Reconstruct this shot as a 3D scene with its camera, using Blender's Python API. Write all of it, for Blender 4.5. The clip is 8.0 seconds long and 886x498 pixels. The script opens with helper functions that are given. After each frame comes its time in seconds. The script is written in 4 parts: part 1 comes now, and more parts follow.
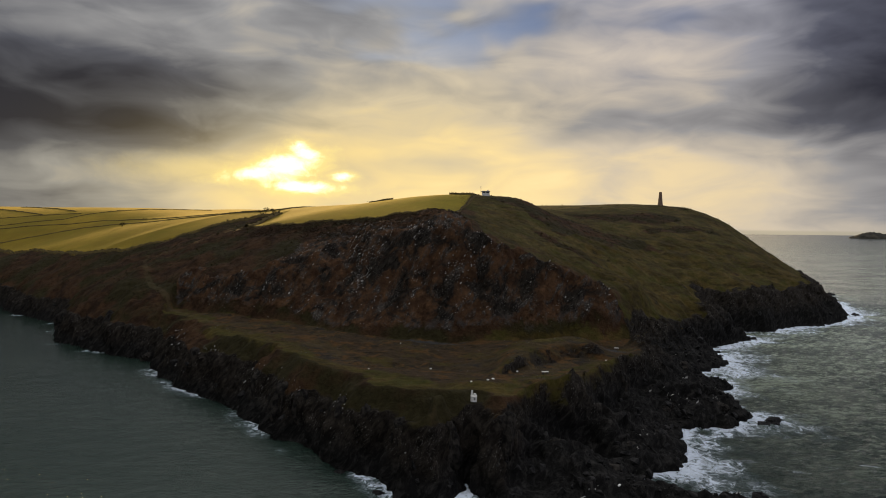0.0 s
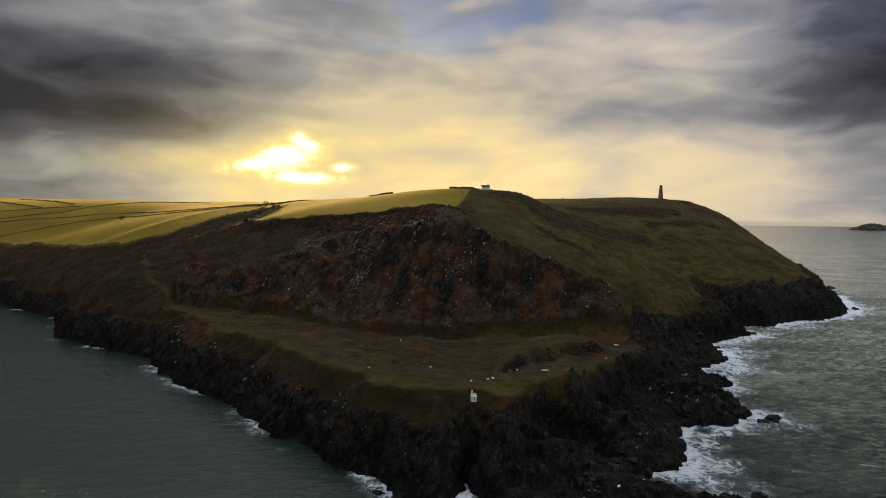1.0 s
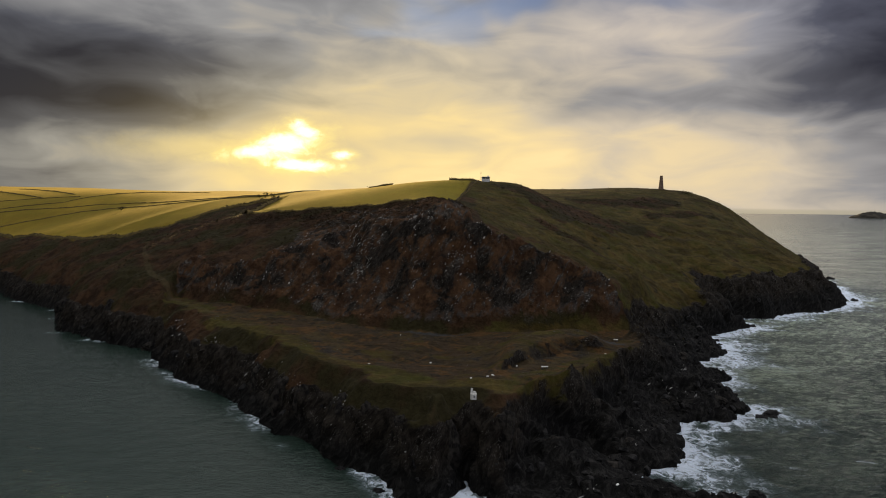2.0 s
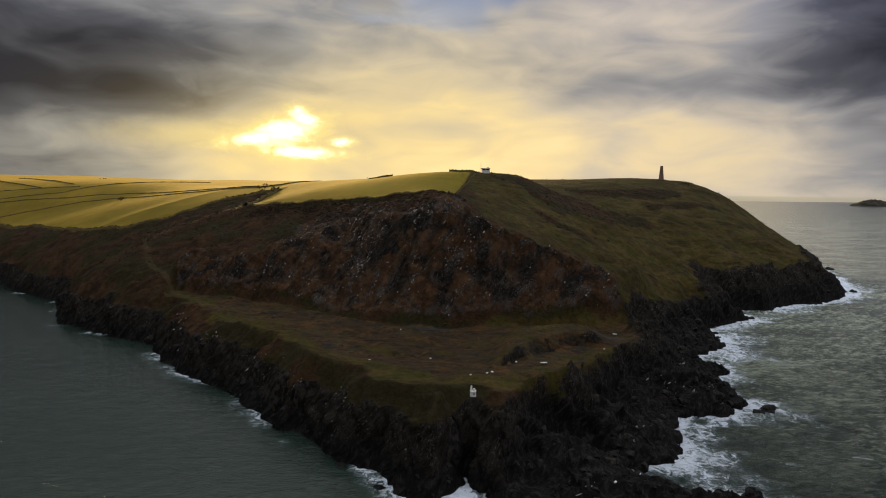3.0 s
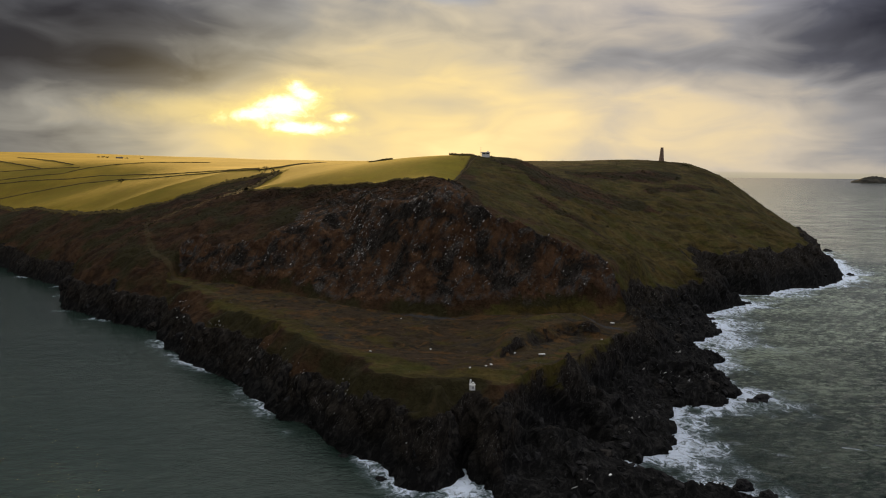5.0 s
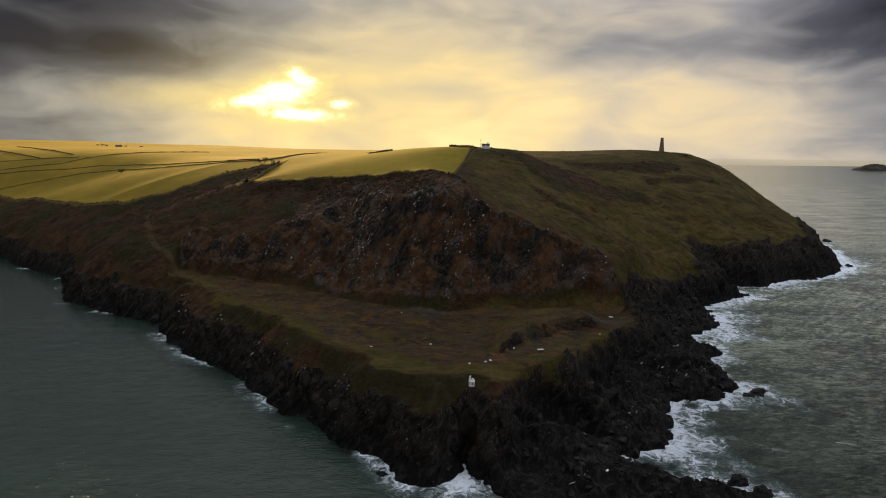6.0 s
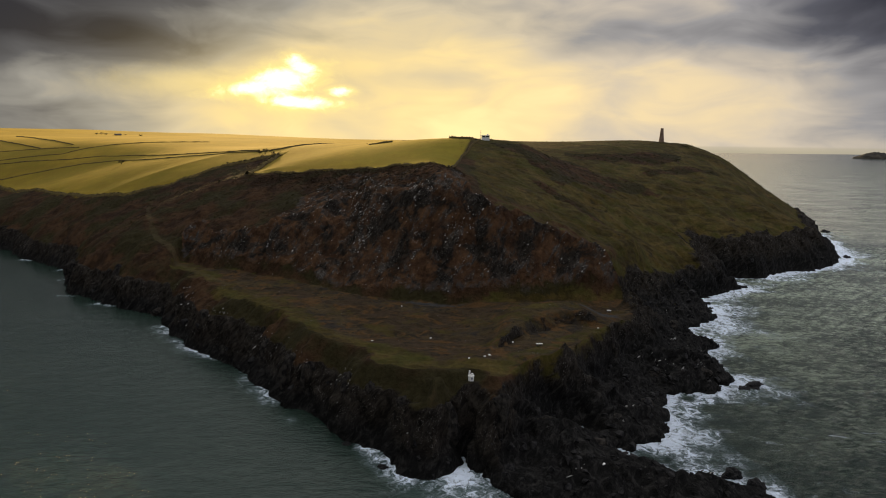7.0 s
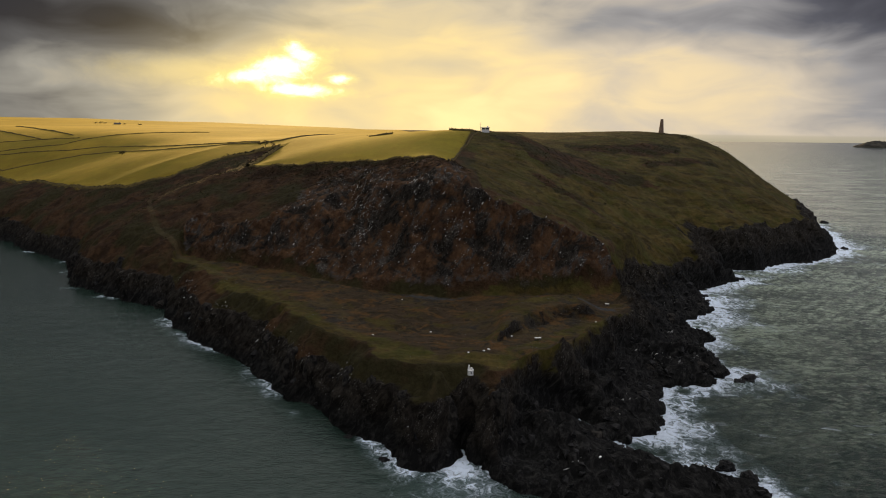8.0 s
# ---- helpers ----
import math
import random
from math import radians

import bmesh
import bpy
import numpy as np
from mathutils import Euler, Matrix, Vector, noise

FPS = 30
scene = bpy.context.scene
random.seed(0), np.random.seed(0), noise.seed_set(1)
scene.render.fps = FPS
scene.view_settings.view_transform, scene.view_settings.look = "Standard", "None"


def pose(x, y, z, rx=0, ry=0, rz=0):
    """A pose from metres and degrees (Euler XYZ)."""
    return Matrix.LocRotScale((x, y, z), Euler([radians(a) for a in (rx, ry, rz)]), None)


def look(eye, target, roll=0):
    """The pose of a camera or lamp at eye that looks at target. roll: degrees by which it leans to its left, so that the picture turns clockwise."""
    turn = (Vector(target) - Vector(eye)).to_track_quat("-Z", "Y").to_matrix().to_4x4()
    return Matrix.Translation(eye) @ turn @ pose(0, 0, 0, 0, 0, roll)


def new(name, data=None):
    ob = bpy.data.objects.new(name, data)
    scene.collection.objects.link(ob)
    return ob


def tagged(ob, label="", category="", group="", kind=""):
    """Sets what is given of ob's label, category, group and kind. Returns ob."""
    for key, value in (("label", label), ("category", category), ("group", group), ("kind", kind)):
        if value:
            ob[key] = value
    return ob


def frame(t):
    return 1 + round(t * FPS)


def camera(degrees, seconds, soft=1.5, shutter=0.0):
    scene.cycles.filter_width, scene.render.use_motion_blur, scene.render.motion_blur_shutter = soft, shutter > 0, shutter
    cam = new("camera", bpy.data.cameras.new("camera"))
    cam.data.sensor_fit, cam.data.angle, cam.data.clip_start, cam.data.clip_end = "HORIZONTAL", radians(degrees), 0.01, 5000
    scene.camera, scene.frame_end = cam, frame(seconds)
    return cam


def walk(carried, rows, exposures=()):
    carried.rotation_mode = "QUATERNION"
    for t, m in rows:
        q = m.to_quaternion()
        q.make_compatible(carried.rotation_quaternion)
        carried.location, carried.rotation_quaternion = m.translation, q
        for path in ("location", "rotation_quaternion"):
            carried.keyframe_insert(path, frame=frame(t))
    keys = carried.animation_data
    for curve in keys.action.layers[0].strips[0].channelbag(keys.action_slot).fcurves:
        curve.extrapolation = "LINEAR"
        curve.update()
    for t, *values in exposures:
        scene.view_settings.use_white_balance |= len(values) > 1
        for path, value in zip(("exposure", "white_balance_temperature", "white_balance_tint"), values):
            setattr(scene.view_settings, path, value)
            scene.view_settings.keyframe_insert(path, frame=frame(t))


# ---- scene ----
cam = camera(70.1, 8.0, soft=1.0)

PATH = [
    (0, 0.15, 1.3, 57.15, 2.27),
    (0.5, 0.15, 1.6, 58.1, 2.58),
    (1, 0.15, 1.85, 59.2, 3.09),
    (1.5, 0.15, 2.05, 60.4, 3.63),
    (3, 0.15, 1.7, 64.3, 5.34),
    (3.5, 0.15, 1.4, 65.5, 5.85),
    (4, 0.15, 1.1, 66.7, 6.38),
    (4.5, 0.15, 0.7, 67.95, 6.93),
    (6, 0.15, -0.7, 72.1, 8.66),
    (6.5, 0.15, -1.4, 73.3, 9.2),
    (7, 0.15, -2.2, 74.5, 9.74),
    (7.5, 0.15, -3.1, 75.7, 10.26),
    (8, 0.15, -4.1, 76.9, 10.78),
]
walk(cam, [(t, pose(x, y, z, 90 - down, -0.6, 0.0)) for t, x, y, z, down in PATH], [(0, -0.2), (4, -0.2), (8, -0.1)])

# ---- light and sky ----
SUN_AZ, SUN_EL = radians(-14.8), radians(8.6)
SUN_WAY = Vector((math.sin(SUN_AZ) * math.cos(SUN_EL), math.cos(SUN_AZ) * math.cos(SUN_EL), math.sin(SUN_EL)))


class Graph:
    """Short calls to wire up a node tree."""

    def __init__(self, tree):
        self.tree = tree
        tree.nodes.clear()

    def add(self, kind, **settings):
        node = self.tree.nodes.new(kind)
        for key, value in settings.items():
            setattr(node, key, value)
        return node

    def plug(self, value, socket):
        if isinstance(value, bpy.types.NodeSocket):
            self.tree.links.new(value, socket)
        elif value is not None:
            socket.default_value = value

    def math(self, op, a, b=None, c=None, clamp=False):
        node = self.add("ShaderNodeMath", operation=op, use_clamp=clamp)
        for value, socket in zip((a, b, c), node.inputs):
            self.plug(value, socket)
        return node.outputs[0]

    def vec(self, op, a, b=None):
        node = self.add("ShaderNodeVectorMath", operation=op)
        for value, socket in zip((a, b), node.inputs):
            self.plug(value, socket)
        return node.outputs["Value"] if op in ("DOT_PRODUCT", "LENGTH") else node.outputs[0]

    def noise(self, where, scale, detail=4.0, rough=0.55, distort=0.0):
        node = self.add("ShaderNodeTexNoise")
        self.plug(where, node.inputs["Vector"])
        node.inputs["Scale"].default_value, node.inputs["Detail"].default_value = scale, detail
        node.inputs["Roughness"].default_value, node.inputs["Distortion"].default_value = rough, distort
        return node.outputs[0]

    def ramp(self, value, lo, hi, a=0.0, b=1.0, smooth=True):
        node = self.add("ShaderNodeMapRange", interpolation_type="SMOOTHSTEP" if smooth else "LINEAR")
        for v, socket in zip((value, lo, hi, a, b), node.inputs):
            self.plug(v, socket)
        return node.outputs[0]

    def colours(self, value, stops):
        node = self.add("ShaderNodeValToRGB")
        ramp = node.color_ramp
        while len(ramp.elements) < len(stops):
            ramp.elements.new(0.5)
        for element, (at, colour) in zip(ramp.elements, stops):
            element.position, element.color = at, (*colour, 1)
        self.plug(value, node.inputs[0])
        return node.outputs[0]

    def blend(self, f, a, b):
        node = self.add("ShaderNodeMix", data_type="FLOAT")
        for value, socket in zip((f, a, b), (node.inputs[0], node.inputs[2], node.inputs[3])):
            self.plug(value, socket)
        return node.outputs[0]

    def mix(self, f, a, b, blend="MIX"):
        node = self.add("ShaderNodeMix", data_type="RGBA", blend_type=blend)
        for value, socket in zip((f, a, b), (node.inputs[0], node.inputs[6], node.inputs[7])):
            if isinstance(value, tuple) and len(value) == 3:
                value = (*value, 1)
            self.plug(value, socket)
        return node.outputs[2]

    def scaled(self, where, factors):
        return self.vec("MULTIPLY", where, factors)


def build_world():
    world = bpy.data.worlds.new("sky")
    scene.world = world
    world.use_nodes = True
    g = Graph(world.node_tree)
    way = g.vec("NORMALIZE", g.add("ShaderNodeTexCoord").outputs["Generated"])
    split = g.add("ShaderNodeSeparateXYZ")
    g.plug(way, split.inputs[0])
    x, y, z = split.outputs
    az = g.math("MULTIPLY", g.math("ARCTAN2", x, y), 180 / math.pi)
    el = g.math("MULTIPLY", g.math("ARCSINE", z), 180 / math.pi)
    # clear sky above the clouds
    clear = g.add("ShaderNodeTexSky", sky_type="NISHITA", sun_disc=False)
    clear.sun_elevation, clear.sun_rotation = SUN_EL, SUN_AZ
    clear_sky = g.mix(1.0, clear.outputs[0], (0.03, 0.042, 0.075), "MULTIPLY")
    # cloud sheet in long soft bands that climb away from the sun
    band = g.add("ShaderNodeMapping")
    g.plug(way, band.inputs[0])
    band.inputs["Rotation"].default_value = (0, radians(9), 0)
    band.inputs["Scale"].default_value = (1.0, 1.0, 3.0)
    big = g.noise(band.outputs[0], 3.1, 3.0, 0.5, 0.25)
    fine = g.noise(band.outputs[0], 8.0, 4.0, 0.5, 0.7)
    # light that comes through the sheet: most round the sun, and low over the sea
    daz, del_ = g.math("SUBTRACT", az, 1.0), g.math("SUBTRACT", el, 2.0)
    near = g.math("SQRT", g.math("ADD", g.math("POWER", g.math("MULTIPLY", daz, 0.31), 2.0), g.math("POWER", del_, 2.0)))
    glow = g.ramp(near, 0.0, 15.5, 1.0, 0.0, False)
    level = g.math("ADD", g.math("MULTIPLY", glow, 0.68), 0.21)
    murk = g.math("MULTIPLY", g.math("MULTIPLY", g.ramp(el, 4.0, 8.0), g.ramp(el, 15.0, 11.0)), g.math("MULTIPLY", g.ramp(az, -8.0, -28.0), g.ramp(az, -52.0, -36.0)))
    lit = g.math("MULTIPLY", g.ramp(el, 7.0, 13.0), g.math("MULTIPLY", g.ramp(az, -16.0, 2.0), g.ramp(az, 36.0, 20.0)))
    level = g.math("ADD", level, g.math("MULTIPLY", lit, 0.13))
    level = g.math("SUBTRACT", level, g.math("MULTIPLY", g.math("MULTIPLY", g.ramp(az, 20.0, 36.0), g.ramp(az, 70.0, 45.0)), g.ramp(el, 4.0, 11.0, 0.0, 0.23)))
    level = g.math("SUBTRACT", level, g.math("MULTIPLY", murk, 0.16))
    level = g.math("ADD", level, g.math("MULTIPLY", g.ramp(g.math("ABSOLUTE", az), 40.0, 110.0), 0.09))
    level = g.math("SUBTRACT", level, g.math("MULTIPLY", g.math("MULTIPLY", g.ramp(az, -15.0, -27.0), g.ramp(az, -70.0, -45.0)), g.ramp(el, 13.0, 6.0, 0.0, 0.15)))
    level = g.math("SUBTRACT", level, g.math("MULTIPLY", g.ramp(el, 6.0, 9.0), g.ramp(el, 16.0, 12.0, 0.0, 0.07)))
    # added bright sky above the view, right of the sun, to light the sea
    sky_fill = g.ramp(g.math("ABSOLUTE", g.math("SUBTRACT", az, 38.0)), 82.0, 36.0)
    level = g.math("ADD", level, g.math("MULTIPLY", g.math("MULTIPLY", g.ramp(el, 18.5, 28.0), g.ramp(el, 75.0, 45.0)), g.math("MULTIPLY", sky_fill, 0.62)))
    level = g.math("ADD", level, g.math("MULTIPLY", g.ramp(el, 40.0, 75.0), 0.2))
    level = g.math("ADD", level, g.math("MULTIPLY", g.ramp(el, 10.5, 15.0), 0.11))
    level = g.math("ADD", level, g.math("MULTIPLY", g.math("SUBTRACT", big, 0.5), 0.66))
    level = g.math("ADD", level, g.math("MULTIPLY", g.math("SUBTRACT", fine, 0.5), 0.34), clamp=True)
    cloud = g.colours(level, [(0.0, (0.03, 0.03, 0.036)), (0.2, (0.10, 0.10, 0.105)), (0.4, (0.32, 0.305, 0.27)),
                              (0.58, (0.64, 0.54, 0.37)), (0.78, (0.97, 0.74, 0.35)), (1.0, (1.25, 0.98, 0.45))])
    cool = g.math("MAXIMUM", g.ramp(g.math("ABSOLUTE", az), 35.0, 80.0), g.ramp(el, 14.0, 32.0))
    cloud = g.mix(g.math("MULTIPLY", cool, 0.9), cloud, g.mix(level, (0.03, 0.032, 0.036), (1.0, 1.01, 1.0)))
    cloud = g.mix(g.ramp(el, 9.0, 15.0), cloud, g.mix(1.0, cloud, (0.95, 0.98, 1.1), "MULTIPLY"))
    # the added high sky and the zenith are brightened once more
    cloud = g.mix(g.math("MULTIPLY", g.ramp(el, 19.5, 30.0), g.math("MAXIMUM", sky_fill, g.ramp(el, 40.0, 60.0))), cloud, g.mix(1.0, cloud, (1.45, 1.43, 1.32), "MULTIPLY"))
    cloud = g.mix(g.math("MULTIPLY", g.ramp(az, -2.0, 18.0), 0.75), cloud, g.mix(1.0, cloud, (0.99, 1.0, 1.16), "MULTIPLY"))
    thin = g.math("MULTIPLY", g.ramp(big, 0.36, 0.48, 0.7, 0.0), g.math("MULTIPLY", g.ramp(el, 11.0, 17.0), g.math("MULTIPLY", g.ramp(az, -16.0, -4.0), g.ramp(az, 34.0, 24.0))))
    sky = g.mix(thin, cloud, clear_sky)
    # the gap where the sun burns through, and its halo
    wob = g.math("SUBTRACT", g.noise(g.scaled(way, (1.0, 1.0, 1.6)), 30.0, 6.0, 0.66, 0.5), 0.5)

    def rift(at_az, at_el, half_az, half_el, lean):
        gx = g.math("DIVIDE", g.math("SUBTRACT", az, at_az), half_az)
        gy = g.math("DIVIDE", g.math("SUBTRACT", el, g.math("ADD", at_el, g.math("MULTIPLY", gx, lean))), half_el)
        return g.math("SQRT", g.math("ADD", g.math("POWER", gx, 2.0), g.math("POWER", gy, 2.0)))

    gap = rift(-14.0, 4.75, 2.4, 0.95, 0.4)
    halo = g.math("POWER", 2.718, g.math("MULTIPLY", gap, -0.42))
    sky = g.mix(g.math("MULTIPLY", halo, 0.85, clamp=True), sky, (1.12, 0.8, 0.22))
    streak = g.math("ADD", rift(-20.5, 4.5, 4.5, 0.8, 0.1), g.math("MULTIPLY", wob, 1.2))
    sky = g.mix(g.ramp(streak, 0.0, 2.4, 0.42, 0.0), sky, (1.1, 0.82, 0.26))
    for lobe in (rift(-16.2, 4.3, 2.0, 0.5, 0.3), rift(-12.6, 3.15, 2.6, 0.42, -0.05), rift(-12.3, 6.1, 0.95, 0.6, -0.3), rift(-9.0, 4.1, 0.9, 0.32, 0.0)):
        gap = g.math("MINIMUM", gap, lobe)
    gap = g.math("ADD", gap, g.math("MULTIPLY", wob, 2.6))
    sky = g.mix(g.ramp(gap, 0.4, 2.6, 0.7, 0.0), sky, (1.3, 1.02, 0.3))
    burn = g.ramp(gap, 0.1, 1.55, 1.0, 0.0)
    sky = g.mix(burn, sky, (1.9, 1.7, 1.15))
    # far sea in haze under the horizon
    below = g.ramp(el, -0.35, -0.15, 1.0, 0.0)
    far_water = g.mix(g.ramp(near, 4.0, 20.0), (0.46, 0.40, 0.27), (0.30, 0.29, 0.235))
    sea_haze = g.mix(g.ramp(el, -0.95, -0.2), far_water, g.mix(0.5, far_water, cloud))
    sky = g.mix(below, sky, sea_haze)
    back = g.add("ShaderNodeBackground")
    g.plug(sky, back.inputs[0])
    back.inputs[1].default_value = SKY_POWER
    g.plug(back.outputs[0], g.add("ShaderNodeOutputWorld").inputs[0])


SKY_POWER = 1.17
build_world()

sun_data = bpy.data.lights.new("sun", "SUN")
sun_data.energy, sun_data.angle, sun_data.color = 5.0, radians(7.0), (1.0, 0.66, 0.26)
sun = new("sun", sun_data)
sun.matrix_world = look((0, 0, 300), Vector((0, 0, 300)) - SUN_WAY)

# ---- the lie of the land ----
# the shore at sea level, from the inland end of the estuary side round the point to the open sea
SHORE_WEST = [(-2600, 1250), (-1500, 1000), (-900, 790), (-560, 590), (-400, 490), (-313, 430), (-275, 400), (-258, 378),
              (-236, 366), (-206, 341), (-192, 312), (-178, 292), (-156, 281), (-131, 263), (-118, 254), (-104, 233),
              (-88, 216), (-72, 201), (-53, 177), (-41, 163), (-26, 149), (-11, 136), (-9, 130), (-1, 128), (6, 135),
              (12, 130), (17, 121), (30, 113), (48, 109)]
SHORE_EAST = [(66, 112), (72, 120), (65, 129), (59, 126), (52, 131), (44, 137), (43, 142), (58, 146), (64, 171), (67, 178),
              (82, 176), (94, 190), (91, 203), (95, 217), (101, 223), (97, 245), (114, 254), (122, 271), (127, 296),
              (157, 318), (155, 347), (180, 344), (204, 366), (222, 368), (262, 400), (270, 412), (298, 470), (318, 535),
              (310, 620), (290, 740), (230, 900), (60, 1200), (-100, 1600), (-200, 3200), (-2600, 3200)]
SHORE = SHORE_WEST + SHORE_EAST


def lattice(ix, iy, seed):
    h = (ix.astype(np.int64) * 374761393 + iy.astype(np.int64) * 668265263 + seed * 982451653) & 0xFFFFFFFF
    h = ((h ^ (h >> 13)) * 1274126177) & 0xFFFFFFFF
    return ((h ^ (h >> 16)) & 0xFFFF) / 65535.0


def grain(x, y, seed=0):
    """Smooth noise from -1 to 1, one bump to the unit."""
    ix, iy = np.floor(x), np.floor(y)
    fx, fy = x - ix, y - iy
    fx, fy = fx * fx * (3 - 2 * fx), fy * fy * (3 - 2 * fy)
    a, b = lattice(ix, iy, seed), lattice(ix + 1, iy, seed)
    c, d = lattice(ix, iy + 1, seed), lattice(ix + 1, iy + 1, seed)
    return 2 * (a + (b - a) * fx + (c - a) * fy + (a - b - c + d) * fx * fy) - 1


def fbm(x, y, octaves=4, seed=0, gain=0.5):
    total, amp = 0.0, 1.0
    for i in range(octaves):
        total = total + amp * grain(x * 2.03**i + 17.3 * i, y * 2.03**i - 9.1 * i, seed + i)
        amp *= gain
    return total


def ridged(x, y, octaves=4, seed=0):
    total, amp = 0.0, 1.0
    for i in range(octaves):
        total = total + amp * (1 - 2 * np.abs(grain(x * 2.1**i + 5.7 * i, y * 2.1**i + 3.3 * i, seed + i)))
        amp *= 0.5
    return total


def step(v, lo, hi):
    f = np.clip((v - lo) / (hi - lo), 0, 1)
    return f * f * (3 - 2 * f)


def bump(x, y, cx, cy, rx, ry):
    return np.exp(-(((x - cx) / rx) ** 2) - ((y - cy) / ry) ** 2)


def shore_distance(x, y):
    """Metres inland of the shore; negative at sea."""
    best = np.full(x.shape, 1e18)
    inside = np.zeros(x.shape, bool)
    for (ax, ay), (bx, by) in zip(SHORE, SHORE[1:] + SHORE[:1]):
        dx, dy = bx - ax, by - ay
        t = np.clip(((x - ax) * dx + (y - ay) * dy) / (dx * dx + dy * dy), 0, 1)
        best = np.minimum(best, (x - ax - t * dx) ** 2 + (y - ay - t * dy) ** 2)
        inside ^= ((ay > y) != (by > y)) & (x < (bx - ax) * (y - ay) / (by - ay + 1e-9) + ax)
    return np.where(inside, 1, -1) * np.sqrt(best)


def line_distance(x, y, points):
    best = np.full(np.shape(x), 1e18)
    for (ax, ay), (bx, by) in zip(points, points[1:]):
        dx, dy = bx - ax, by - ay
        t = np.clip(((x - ax) * dx + (y - ay) * dy) / (dx * dx + dy * dy), 0, 1)
        best = np.minimum(best, (x - ax - t * dx) ** 2 + (y - ay - t * dy) ** 2)
    return np.sqrt(best)


PATH_LINE = [(-175, 376), (-158, 335), (-147, 315), (-137, 298), (-126, 286), (-112, 272), (-96, 254), (-84, 240)]
GASH = [(119, 344), (130, 335), (140, 325), (150, 319), (156, 317)]
SCARP_X, SCARP_Y = (8, 14, 22, 33, 42, 50, 60), (150, 164, 180, 192, 197, 197, 199)
QUARRY_FOOT = [(-400, 420), (-140, 300), (-92, 266), (-64, 252), (-32, 229), (0, 223), (30, 224), (52, 228), (75, 232), (120, 236), (400, 240)]


def behind_foot(x, y):
    """Metres behind the foot of the quarry face (northwards)."""
    px, py = zip(*QUARRY_FOOT)
    return (y - np.interp(x, px, py)) * 0.93


# the lower border of the pastures
VALLEY_EDGE = [(-2600, 2400), (-700, 800), (-440, 590), (-365, 530), (-286, 463), (-226, 412), (-204, 402), (-182, 404), (-165, 411), (-146, 428), (-125, 440), (-114, 446)]
RIDGE_EDGE = [(-111, 364), (-81, 350), (-60, 343), (-45, 338), (-19, 318), (3, 296)]
valley_x, valley_y = zip(*VALLEY_EDGE)
ridge_x, ridge_y = zip(*RIDGE_EDGE)


# brown bracken from the summit down across the seaward slope, and the dark gorse below the daymark:
# bearing (x over y), near edge, far edge
BRACKEN_BELT = (0.075, 0.104, 0.127, 0.15, 0.192, 0.231, 0.271, 0.306, 0.341), (384, 378, 370, 362, 344, 356, 388, 397, 399), (393, 395, 402, 430, 440, 422, 421, 415, 408)
GORSE_BELT = (0.197, 0.229, 0.264, 0.3, 0.336, 0.366), (464, 463, 466, 461, 470, 479), (483, 485, 486, 495, 504, 508)


def in_belt(x, y, belt, soft):
    u, (bearing, near_y, far_y) = x / y, belt
    inside = np.minimum(y - np.interp(u, bearing, near_y), np.interp(u, bearing, far_y) - y) + soft * fbm(x / 9, y / 9, 3, 230)
    return step(inside, -soft, soft) * step(u, bearing[0] - 0.01, bearing[0]) * step(u, bearing[-1] + 0.015, bearing[-1])


